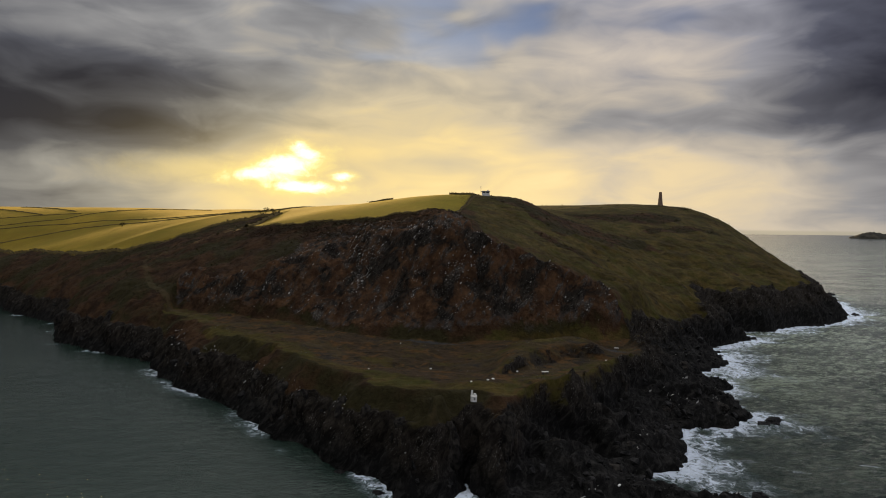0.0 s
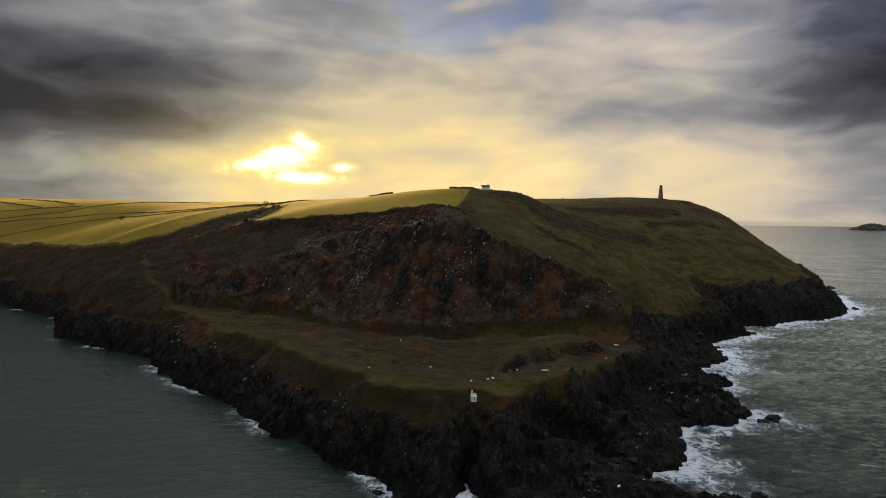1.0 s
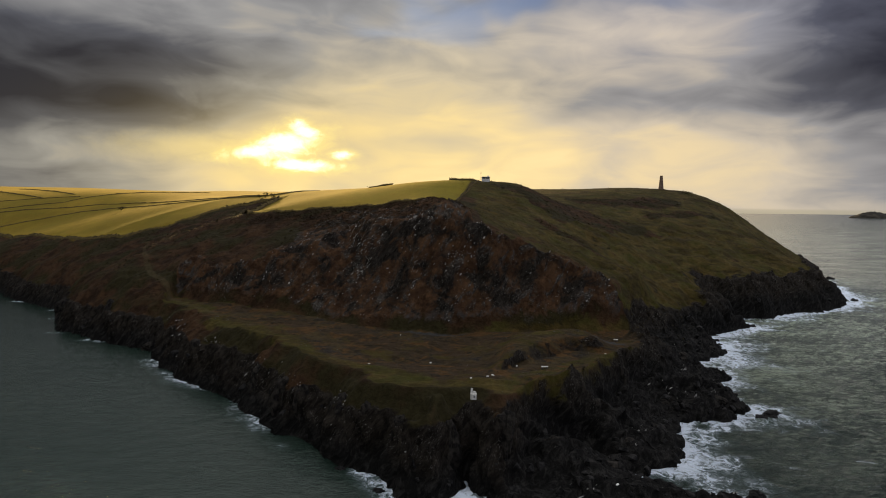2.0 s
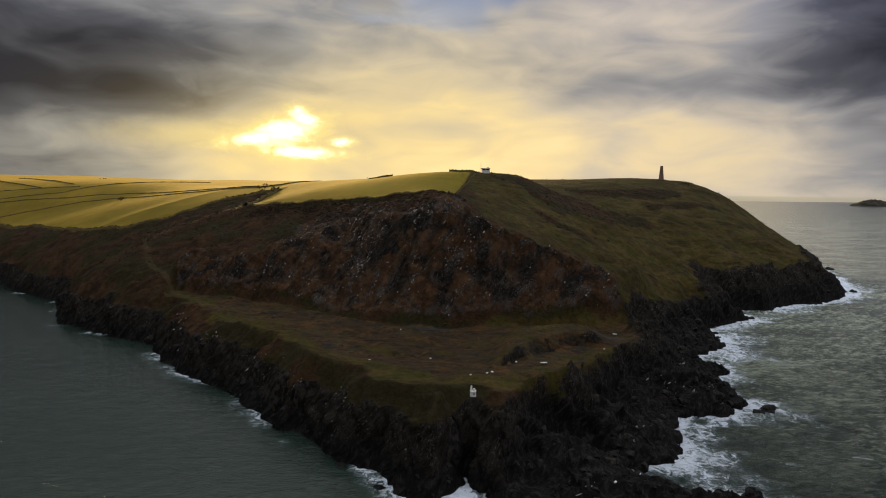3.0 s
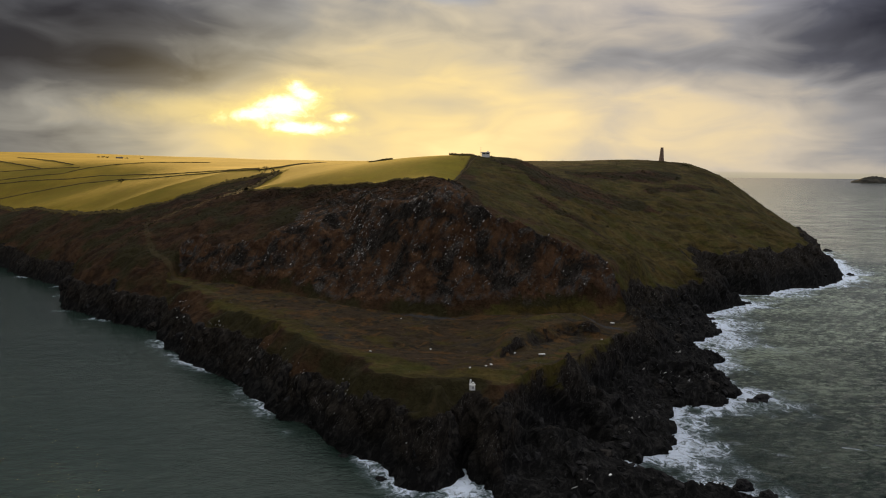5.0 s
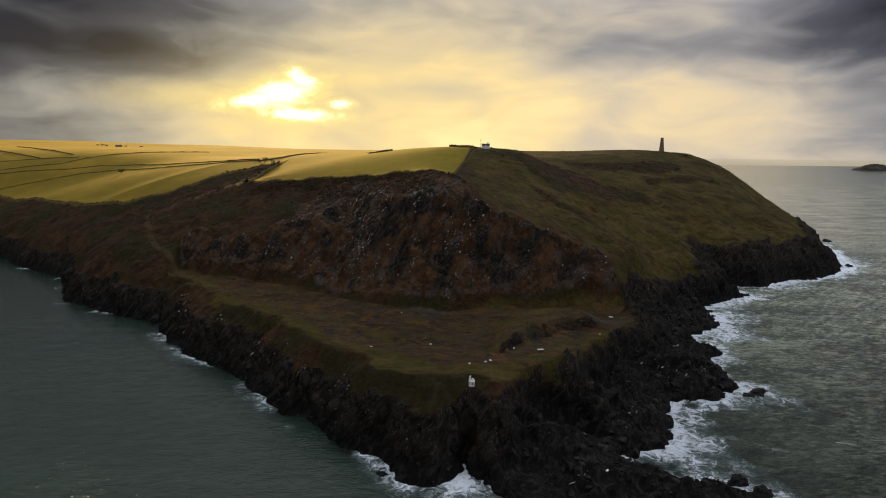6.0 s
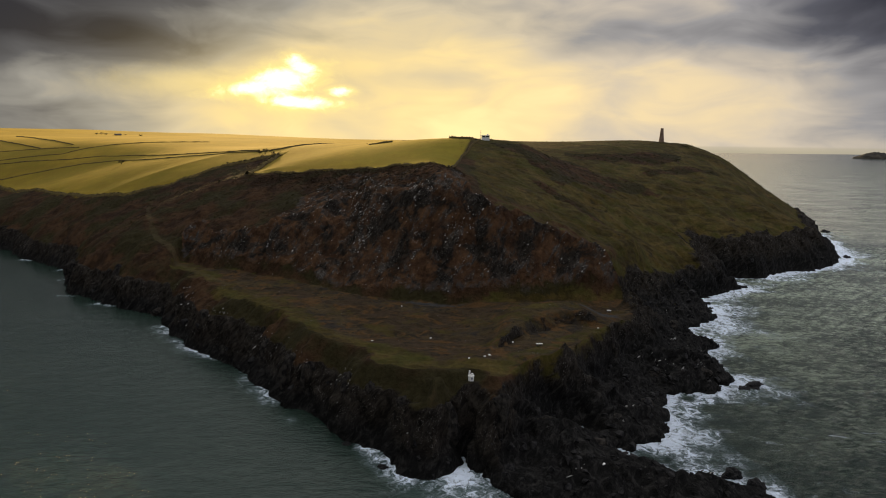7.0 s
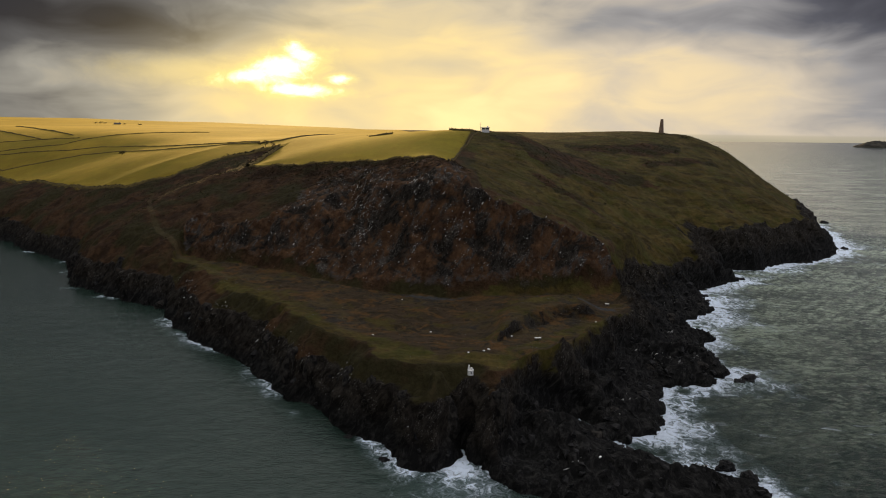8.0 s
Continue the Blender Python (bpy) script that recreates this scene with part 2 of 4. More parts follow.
def ground(x, y):
    """Height and surface masks of the land."""
    x, y = np.asarray(x, float), np.asarray(y, float)
    near = step(y, 700, 420)
    turf = step(y - np.where(x < -112, np.interp(x, valley_x, valley_y), np.interp(x, ridge_x, ridge_y)), 2, 10) * step(x, 18, 10)
    ragged = near * (1 - turf)
    wx = x + ragged * (2.6 * fbm(x / 11, y / 11, 3, 1) + 0.9 * grain(x / 2.6, y / 2.6, 5))
    wy = y + ragged * (2.6 * fbm(x / 11, y / 11, 3, 11) + 0.9 * grain(x / 2.6, y / 2.6, 15))
    d = shore_distance(wx, wy)
    pos = np.maximum(d, 0)
    # east flank of the point: low skerries; elsewhere a cliff, then a slope that eases towards the top
    rim = np.interp(y, [140, 152, 160, 191, 204, 220, 240, 262, 300], [14, 17, 28, 50, 62, 66, 64, 75, 100])
    low = step(x - rim, -2, 7) * step(y, 310, 270)
    cliff = 13.0 * (1 - np.exp(-pos / 6.5))
    natural = cliff + 75 * (1 - np.exp(-pos / 122))
    skerry = 0.35 * pos + 5 * step(pos, 16, 30) + 1.2
    tip = step(y, 138, 129) * step(x, 9, 18)
    natural = natural * (1 - low) + np.minimum(natural, skerry) * low
    natural = natural * (1 - tip) + np.minimum(natural, 1.2 + 0.22 * pos) * tip
    natural -= 8.0 * bump(x, y, 33, 153, 9, 6) + 4.0 * bump(x, y, 52, 177, 10, 8)
    # knolls and hollows of the top
    natural += 10.0 * bump(x, y, 30, 402, 56, 60) + 12.0 * bump(x, y, 192, 572, 62, 72) + 1.5 * bump(x, y, 110, 660, 70, 80) + 11.0 * bump(x, y, 238, 556, 42, 55)
    natural += 4.0 * bump(x, y, 50, 406, 22, 30) + 7.0 * bump(x, y, 6, 268, 34, 36) - 8.0 * bump(x, y, 264, 475, 50, 70) - 4.0 * bump(x, y, 110, 300, 30, 30)
    inland = step(pos, 140, 420)
    natural += inland * (-9 * bump(x, y, -330, 640, 220, 180) + 4 * fbm(x / 420, y / 420, 2, 31) - 11 + 21 * step(y, 1200, 2300) * step(x, -400, -1300))
    natural -= 10.0 * bump(x, y, -355, 545, 85, 60) * step(pos, 5, 40) + 7.0 * bump(x, y, -190, 640, 130, 120)
    natural -= 5.0 * bump(x, y, 262, 420, 26, 30) + 5.0 * bump(x, y, 291, 470, 22, 38)
    natural += 3.5 * step(line_distance(x, y, [(0, 141), (-3, 135), (-8, 132)]), 3.5, 0.5) - 5.0 * bump(x, y, 7, 138, 4, 3.5)
    # the brow that hides the lower edge of the pasture from below
    natural += 1.4 * np.exp(-(((y - np.interp(x, ridge_x, ridge_y) + 3) / 7) ** 2)) * step(x, -110, -98) * step(x, 8, -4)
    # quarry: a level floor and a broken face cut into the hill
    back = behind_foot(x, y)
    scarp = y - np.interp(x, SCARP_X, SCARP_Y) + 1.1 * fbm(x / 4, y / 4, 2, 45)
    mound = step(x, 12, 21) * step(x, 56, 46) * step(scarp, 34, 7)
    floor = 15.8 + 0.5 * fbm(x / 16, y / 16, 3, 40) + 0.28 * ridged(x / 7, y / 4.5, 3, 42) + 2.0 * step(back, -38, -62) + 2.4 * step(x, -20, -60)
    floor += 3.6 * step(scarp, -1.0, 3.2) * mound - 1.5 * bump(x, y, 62, 218, 14, 9)
    steep = np.interp(x, [-140, -75, -40, -12, 10, 18, 30, 80], [0.9, 1.4, 0.75, 1.3, 1.65, 2.1, 1.8, 2.8])
    wob = 3.2 * fbm((0.8 * x - 0.6 * y) / 8, (0.6 * x + 0.8 * y) / 34, 3, 50) + 1.5 * ridged((0.8 * x - 0.6 * y) / 4.5, (0.6 * x + 0.8 * y) / 16, 3, 52) + 2.0 * fbm(x / 17, y / 17, 2, 55)
    face = floor + steep * np.maximum(back + wob * step(back, 2, 14), 0) * 1.0
    cut = step(x, -175, -120)
    face = face * cut + 999 * (1 - cut)
    h = np.minimum(natural, face)
    on_face = step(natural - face, -5.0, -1.0) * step(back, 0, 6) * step(back, 72, 52)
    bare = step(back, 2, 9) * step(x - np.interp(y, [240, 262, 335], [-100, -90, -56]), 0, 12) * step(x, 12, 4) * step(np.interp(x, ridge_x, ridge_y) - y, 7, 15)
    on_face = np.maximum(on_face, 0.9 * bare)
    on_floor = step(natural - face, -0.5, 1.5) * step(back, 3, -3)
    # broken rock
    west = step(x, 14, -4)
    slope_rock = step(pos + 5 * fbm(x / 12, y / 12, 3, 47), 19 - 5 * west, 8 - 2 * west) * step(h, 19 - 4 * west, 11 - 2 * west)
    far_east = step(x, 112, 142) * step(y, 296, 312)
    slope_rock = np.maximum(slope_rock, far_east * step(pos + 6 * fbm(x / 15, y / 15, 3, 48), 34, 20) * step(h + 4 * fbm(x / 12, y / 12, 3, 49), np.interp(x, [120, 160, 260], [29, 25, 21]), 17))
    gash_off = line_distance(x, y, GASH)
    gash_wide = np.interp(x, [118, 150], [3.0, 12.0])
    gully = np.exp(-((gash_off / gash_wide) ** 2)) * step(x, 115, 124)
    rock = np.clip(np.maximum(np.maximum(slope_rock * (1 - on_floor), 0.5 * on_face), gully) + 0.9 * low * step(pos, 40, 25), 0, 1)
    rock = np.clip(rock + 0.5 * step(np.abs(scarp - 0.9), 2.2, 1.0) * step(mound, 0.2, 0.6) * on_floor, 0, 1)
    u, v = 0.8 * x + 0.6 * y, -0.6 * x + 0.8 * y
    crag = 2.3 * ridged(u / 15, v / 7, 3, 60) + 0.9 * ridged(u / 4.2, v / 2.2, 2, 70)
    tread = (h + 0.35 * u + 1.5 * grain(x / 6, y / 6, 66)) / 3.4
    crag = crag + 0.9 * (np.abs((tread % 1.0) * 2 - 1) - 0.5)
    h = h + rock * crag * step(d, -2, 4) * (0.45 + 0.55 * step(h, 1, 9)) - 7.0 * gully * step(pos, 1, 6)
    h = h + (1 - 0.93 * turf) * (1 - rock) * near * (0.5 * fbm(x / 7, y / 7, 3, 80) * (1 - 0.6 * on_floor) * (1 - 0.9 * step(h, 50, 58)) + 0.9 * (1 - 0.93 * step(h, 50, 58)) * fbm(x / 30, y / 30, 2, 85))
    h = np.where(d < 0, np.minimum(h - 1.5, 0.6 * d - 0.6), h)
    return h, d, rock, on_face, on_floor, low


def height(x, y):
    return float(ground(np.array([x]), np.array([y]))[0][0])


def spaced(marks):
    """Grid lines from (start, end, first step, last step) stretches."""
    out = [marks[0][0]]
    for a, b, s0, s1 in marks:
        v = a
        while v < b - 1e-6:
            v += s0 + (s1 - s0) * (v - a) / (b - a)
            out.append(min(v, b))
    return np.unique(np.array(out))


def sheet(xs, ys, z):
    """A grid as a mesh; z is an array of len(ys) by len(xs)."""
    nx, ny = len(xs), len(ys)
    gx, gy = np.meshgrid(xs, ys)
    verts = np.column_stack([gx.ravel(), gy.ravel(), z.ravel()])
    i = np.arange(nx * ny).reshape(ny, nx)
    quads = np.column_stack([i[:-1, :-1].ravel(), i[:-1, 1:].ravel(), i[1:, 1:].ravel(), i[1:, :-1].ravel()])
    return verts, quads


def mesh_of(name, verts, quads, keep=None, smooth=True):
    """A mesh from arrays, with only the quads to keep; returns it and the kept vertices' numbers."""
    if keep is not None:
        quads = quads[keep]
    used = np.unique(quads)
    back = np.full(len(verts), -1)
    back[used] = np.arange(len(used))
    quads = back[quads]
    verts = verts[used]
    me = bpy.data.meshes.new(name)
    n = quads.shape[1]
    me.vertices.add(len(verts))
    me.vertices.foreach_set("co", verts.astype(np.float32).ravel())
    me.loops.add(quads.size)
    me.loops.foreach_set("vertex_index", quads.astype(np.int32).ravel())
    me.polygons.add(len(quads))
    me.polygons.foreach_set("loop_start", np.arange(0, quads.size, n, dtype=np.int32))
    me.polygons.foreach_set("use_smooth", np.full(len(quads), smooth))
    me.update(calc_edges=True)
    return me, used


def mark(me, name, values):
    layer = me.attributes.new(name, "FLOAT", "POINT")
    layer.data.foreach_set("value", np.asarray(values, np.float32))


# ---- materials ----
def material(name, build, rough=0.85, bump_size=0.0, gloss=0.5):
    mat = bpy.data.materials.new(name)
    mat.use_nodes = True
    g = Graph(mat.node_tree)
    shader = g.add("ShaderNodeBsdfPrincipled")
    shader.inputs["Roughness"].default_value, shader.inputs["Specular IOR Level"].default_value = rough, gloss
    where = g.add("ShaderNodeNewGeometry").outputs["Position"]
    colour, relief = build(g, where, shader)
    g.plug(colour, shader.inputs["Base Color"])
    if relief is not None:
        node = g.add("ShaderNodeBump")
        node.inputs["Strength"].default_value, node.inputs["Distance"].default_value = 1.0, bump_size
        g.plug(relief, node.inputs["Height"])
        g.plug(node.outputs[0], shader.inputs["Normal"])
    g.plug(shader.outputs[0], g.add("ShaderNodeOutputMaterial").inputs[0])
    return mat


def attr(g, name):
    return g.add("ShaderNodeAttribute", attribute_name=name).outputs["Fac"]


def land_nodes(g, where, shader):
    broad, mid, fine = g.noise(where, 0.045, 4), g.noise(where, 0.2, 6, 0.65), g.noise(where, 1.1, 5, 0.7)
    patch = g.noise(where, 0.085, 7, 0.66, 0.5)
    tuft = g.noise(where, 0.6, 6, 0.72, 0.3)
    speck = g.ramp(tuft, 0.36, 0.62)

    def dim(colour, f, tone):
        return g.mix(f, g.mix(1.0, colour, tone, "MULTIPLY"), colour)

    # rough winter grass: green where grazed short, straw where long, darker sedge in streaks down the slope
    drift = g.noise(g.scaled(where, (0.55, 1.0, 1.6)), 0.13, 5, 0.6, 0.8)
    grass = g.mix(g.ramp(patch, 0.38, 0.62), (0.054, 0.05, 0.0125), (0.094, 0.067, 0.021))
    grass = g.mix(g.ramp(drift, 0.44, 0.62), grass, (0.045, 0.034, 0.013))
    grass = g.mix(g.ramp(broad, 0.42, 0.6), grass, g.mix(1.0, grass, (0.82, 0.78, 0.7), "MULTIPLY"))
    grass = dim(grass, speck, (0.7, 0.7, 0.68))
    bracken = g.mix(g.ramp(patch, 0.4, 0.6), (0.029, 0.0165, 0.009), (0.062, 0.034, 0.0165))
    bracken = g.mix(g.ramp(broad, 0.43, 0.58), bracken, (0.032, 0.027, 0.011))
    bracken = dim(bracken, speck, (0.62, 0.6, 0.58))
    # beds of slate that dip across the faces
    along, across = g.vec("DOT_PRODUCT", where, (0.62, -0.2, 0.76)), g.vec("DOT_PRODUCT", where, (0.76, 0.3, -0.62))
    bedding = g.add("ShaderNodeCombineXYZ")
    for value, socket in zip((g.math("MULTIPLY", along, 0.45), g.math("MULTIPLY", across, 1.7), g.vec("DOT_PRODUCT", where, (0.2, 0.9, 0.2))), bedding.inputs):
        g.plug(value, socket)
    beds = bedding.outputs[0]
    strata = g.noise(beds, 0.55, 7, 0.72, 0.5)
    rib = g.noise(beds, 0.19, 5, 0.64, 0.7)
    slate = g.mix(g.ramp(strata, 0.36, 0.66), (0.019, 0.0165, 0.014), (0.078, 0.068, 0.056))
    slate = dim(slate, g.ramp(mid, 0.4, 0.6), (0.72, 0.7, 0.67))
    chips = g.ramp(g.noise(beds, 2.3, 6, 0.75, 0.3), 0.56, 0.64)
    lichen = g.mix(g.math("MULTIPLY", chips, g.ramp(rib, 0.42, 0.6)), slate, (0.38, 0.36, 0.32))
    # the quarry face: ribs of bare slate, brown growth and rubble between them
    growth = g.mix(g.ramp(mid, 0.38, 0.62), (0.052, 0.028, 0.015), (0.112, 0.06, 0.029))
    growth = g.mix(g.ramp(patch, 0.5, 0.62), growth, (0.07, 0.062, 0.054))
    growth = dim(growth, speck, (0.6, 0.58, 0.56))
    face = g.mix(g.ramp(g.math("ADD", rib, g.math("MULTIPLY", g.math("SUBTRACT", mid, 0.5), 0.6)), 0.48, 0.66), growth, lichen)
    pasture = g.mix(g.ramp(broad, 0.38, 0.62), (0.175, 0.122, 0.012), (0.245, 0.156, 0.016))
    pasture = g.mix(g.ramp(patch, 0.42, 0.62), pasture, (0.2, 0.122, 0.014))
    pasture = g.mix(g.ramp(g.noise(where, 0.007, 2), 0.4, 0.6), pasture, g.mix(1.0, pasture, (0.62, 0.66, 0.6), "MULTIPLY"))
    fresh = g.math("MULTIPLY", g.ramp(g.vec("DOT_PRODUCT", where, (1.0, 0.0, 0.0)), -125.0, -10.0), g.ramp(g.vec("DOT_PRODUCT", where, (0.0, 1.0, 0.0)), 560.0, 380.0))
    pasture = g.mix(g.math("MULTIPLY", fresh, 0.75), pasture, g.mix(1.0, pasture, (0.62, 0.8, 0.6), "MULTIPLY"))
    pasture = dim(pasture, speck, (0.86, 0.86, 0.86))
    gravel = g.mix(g.ramp(mid, 0.42, 0.6), (0.105, 0.076, 0.048), (0.072, 0.054, 0.03))
    gravel = g.mix(g.ramp(patch, 0.52, 0.64), gravel, (0.115, 0.095, 0.03))
    gravel = g.mix(g.ramp(broad, 0.46, 0.6), gravel, g.mix(g.ramp(mid, 0.4, 0.6), (0.13, 0.1, 0.048), (0.062, 0.056, 0.048)))
    gravel = g.mix(g.ramp(g.noise(where, 0.12, 6, 0.66, 0.6), 0.51, 0.6), gravel, (0.17, 0.1, 0.042))
    gravel = g.mix(g.ramp(g.noise(where, 0.22, 5, 0.66, 0.4), 0.55, 0.64), gravel, (0.055, 0.047, 0.032))
    gravel = g.mix(1.0, dim(gravel, speck, (0.72, 0.7, 0.66)), (0.52, 0.49, 0.46), "MULTIPLY")
    colour = g.mix(g.ramp(g.math("ADD", attr(g, "scrub"), g.math("MULTIPLY", g.math("SUBTRACT", patch, 0.5), 1.9)), 0.38, 0.6), grass, bracken)
    field = attr(g, "field")
    colour = g.mix(field, colour, pasture)
    shader.inputs["Sheen Roughness"].default_value = 0.45
    shader.inputs["Sheen Tint"].default_value = (0.85, 0.66, 0.12, 1)
    g.plug(g.math("MULTIPLY", field, 0.22), shader.inputs["Sheen Weight"])
    floor = g.ramp(g.math("ADD", attr(g, "floor"), g.math("MULTIPLY", g.math("SUBTRACT", patch, 0.5), 1.2)), 0.45, 0.7)
    colour = g.mix(floor, colour, gravel)
    lush = g.ramp(g.math("ADD", attr(g, "lush"), g.math("MULTIPLY", g.math("SUBTRACT", mid, 0.5), 1.4)), 0.4, 0.75)
    colour = g.mix(g.math("MULTIPLY", lush, 0.85), colour, dim(g.mix(g.ramp(patch, 0.4, 0.6), (0.048, 0.047, 0.01), (0.08, 0.062, 0.016)), speck, (0.65, 0.65, 0.65)))
    grit = g.ramp(g.math("ADD", attr(g, "grit"), g.math("MULTIPLY", g.math("SUBTRACT", mid, 0.5), 0.8)), 0.45, 0.7)
    colour = g.mix(grit, colour, g.mix(speck, (0.033, 0.033, 0.031), (0.056, 0.054, 0.05)))
    bare = g.ramp(g.math("ADD", attr(g, "face"), g.math("MULTIPLY", g.math("SUBTRACT", patch, 0.5), 2.2)), 0.35, 0.7)
    colour = g.mix(bare, colour, face)
    rock = g.ramp(g.math("ADD", attr(g, "rock"), g.math("MULTIPLY", g.math("SUBTRACT", patch, 0.5), 1.6)), 0.4, 0.62)
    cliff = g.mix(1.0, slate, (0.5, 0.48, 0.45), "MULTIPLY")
    cliff = g.mix(g.math("MULTIPLY", g.ramp(chips, 0.3, 0.9), g.ramp(rib, 0.46, 0.6)), cliff, (0.24, 0.225, 0.2))
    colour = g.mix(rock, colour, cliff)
    trod = g.ramp(g.math("ADD", attr(g, "trod"), g.math("MULTIPLY", g.math("SUBTRACT", mid, 0.5), 0.8)), 0.4, 0.7)
    colour = g.mix(g.math("MULTIPLY", trod, 0.4), colour, (0.07, 0.055, 0.026))
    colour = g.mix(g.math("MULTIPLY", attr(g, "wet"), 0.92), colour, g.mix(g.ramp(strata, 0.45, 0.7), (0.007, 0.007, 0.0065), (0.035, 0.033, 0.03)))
    stony = g.math("MAXIMUM", g.math("MULTIPLY", bare, 0.7), rock)
    soft = g.math("ADD", g.math("MULTIPLY", tuft, 1.3), g.math("ADD", g.math("MULTIPLY", fine, 0.6), g.math("MULTIPLY", mid, 1.5)))
    hard = g.math("ADD", g.math("MULTIPLY", strata, 1.5), g.math("ADD", g.math("MULTIPLY", rib, 3.0), g.math("MULTIPLY", fine, 0.9)))
    relief = g.blend(stony, soft, hard)
    relief = g.math("MULTIPLY", relief, g.math("SUBTRACT", 1.0, g.math("MULTIPLY", field, 0.92)))
    return colour, relief


def water_nodes(g, where, shader):
    shader.inputs["IOR"].default_value = 1.33
    flat = g.scaled(where, (1.0, 1.0, 0.0))

    def heading(turn, squash):
        node = g.add("ShaderNodeMapping")
        g.plug(flat, node.inputs[0])
        node.inputs["Rotation"].default_value = (0, 0, radians(turn))
        node.inputs["Scale"].default_value = (squash, 1.0, 1.0)
        return node.outputs[0]

    w, w2 = heading(14, 0.42), heading(-14, 0.45)
    swell, cross, chop = g.noise(w, 0.13, 2, 0.5, 0.5), g.noise(w2, 0.55, 3, 0.6, 0.5), g.noise(w, 1.3, 5, 0.66, 0.5)
    ripple = g.noise(w2, 2.6, 4, 0.65)

    def crest(n, tall):
        return g.math("MULTIPLY", g.math("ABSOLUTE", g.math("SUBTRACT", n, 0.5)), -4.0 * tall)

    def total(*parts):
        out = parts[0]
        for p in parts[1:]:
            out = g.math("ADD", out, p)
        return out

    lively = attr(g, "lively")
    rough_sea = total(crest(swell, 0.7), crest(cross, 0.85), crest(chop, 0.42), g.math("MULTIPLY", ripple, 0.16))
    calm = total(crest(swell, 0.1), crest(cross, 0.1), crest(chop, 0.06), g.math("MULTIPLY", ripple, 0.03))
    relief = g.math("MULTIPLY", g.blend(lively, calm, rough_sea), g.math("MULTIPLY", g.ramp(g.vec("LENGTH", flat), 130.0, 480.0, 1.0, 0.35), g.ramp(g.vec("LENGTH", flat), 500.0, 2600.0, 1.0, 0.3)))
    # surf: a churned white mass at the rocks that tears into lace and drifts off in streaks
    thick = attr(g, "foam")
    warp = g.add("ShaderNodeTexNoise")
    g.plug(flat, warp.inputs["Vector"])
    warp.inputs["Scale"].default_value, warp.inputs["Detail"].default_value = 0.3, 6.0
    drift = g.vec("ADD", flat, g.scaled(g.vec("SUBTRACT", warp.outputs["Color"], (0.5, 0.5, 0.5)), (7.0, 7.0, 0.0)))
    churn = g.noise(drift, 0.55, 8, 0.72, 0.6)
    torn = g.noise(drift, 0.16, 7, 0.68, 1.0)

    def net(size):
        cells = g.add("ShaderNodeTexVoronoi", feature="DISTANCE_TO_EDGE")
        g.plug(drift, cells.inputs["Vector"])
        cells.inputs["Scale"].default_value = size
        return cells.outputs["Distance"]

    lace = g.math("MAXIMUM", g.ramp(net(0.55), 0.16, 0.0), g.math("MULTIPLY", g.ramp(net(1.3), 0.2, 0.0), 0.7))
    body_foam = g.ramp(total(thick, g.math("MULTIPLY", g.math("SUBTRACT", torn, 0.5), 1.7), g.math("MULTIPLY", g.math("SUBTRACT", churn, 0.5), 2.3)), 0.52, 1.0)
    veil = g.ramp(total(thick, g.math("MULTIPLY", g.math("SUBTRACT", torn, 0.5), 1.5)), 0.1, 0.75)
    veil = g.math("MULTIPLY", veil, g.math("MULTIPLY", lace, g.ramp(churn, 0.38, 0.62)))
    foam = g.math("MAXIMUM", body_foam, g.math("MULTIPLY", veil, 0.7))
    foam = g.math("MULTIPLY", foam, g.ramp(thick, 0.02, 0.12))
    # thin spent foam on the open water, lying along the crests
    fleck = g.noise(g.scaled(w, (0.7, 1.0, 1.0)), 0.5, 7, 0.72, 1.2)
    wide_band = g.noise(w2, 0.035, 3, 0.5)
    caps = g.math("MULTIPLY", g.ramp(total(fleck, g.math("MULTIPLY", g.math("SUBTRACT", wide_band, 0.5), 0.35)), 0.6, 0.78), attr(g, "open"))
    foam = g.math("MAXIMUM", foam, g.math("MULTIPLY", caps, 0.4))
    body = g.mix(g.noise(flat, 0.02, 3), (0.011, 0.025, 0.018), (0.019, 0.034, 0.025))
    # thin crests painted paler and troughs darker, in place of light through them
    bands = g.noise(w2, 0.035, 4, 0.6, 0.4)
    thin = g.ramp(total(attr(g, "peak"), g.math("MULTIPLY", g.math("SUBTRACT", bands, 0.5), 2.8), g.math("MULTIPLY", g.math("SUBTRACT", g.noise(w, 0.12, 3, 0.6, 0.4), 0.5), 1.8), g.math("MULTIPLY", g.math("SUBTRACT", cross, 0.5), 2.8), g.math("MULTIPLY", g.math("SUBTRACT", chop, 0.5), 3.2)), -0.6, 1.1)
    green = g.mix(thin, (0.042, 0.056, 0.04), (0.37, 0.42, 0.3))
    # the paler green body also stands in for sky reflected offshore
    body = g.mix(attr(g, "painted_sheen"), g.mix(g.math("MULTIPLY", thin, 0.3), body, (0.05, 0.066, 0.05)), green)
    body = g.mix(g.math("MULTIPLY", thick, 0.55, clamp=True), body, (0.12, 0.18, 0.165))
    # waves too small to tell apart far out make the water look rougher
    away = g.ramp(g.vec("LENGTH", flat), 250.0, 2500.0, 0.07, 0.16)
    g.plug(g.blend(foam, away, 0.8), shader.inputs["Roughness"])
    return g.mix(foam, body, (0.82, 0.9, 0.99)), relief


LAND = material("moorland", land_nodes, 0.95, 0.5, 0.06)
WATER = material("sea_water", water_nodes, 0.12, 1.0)

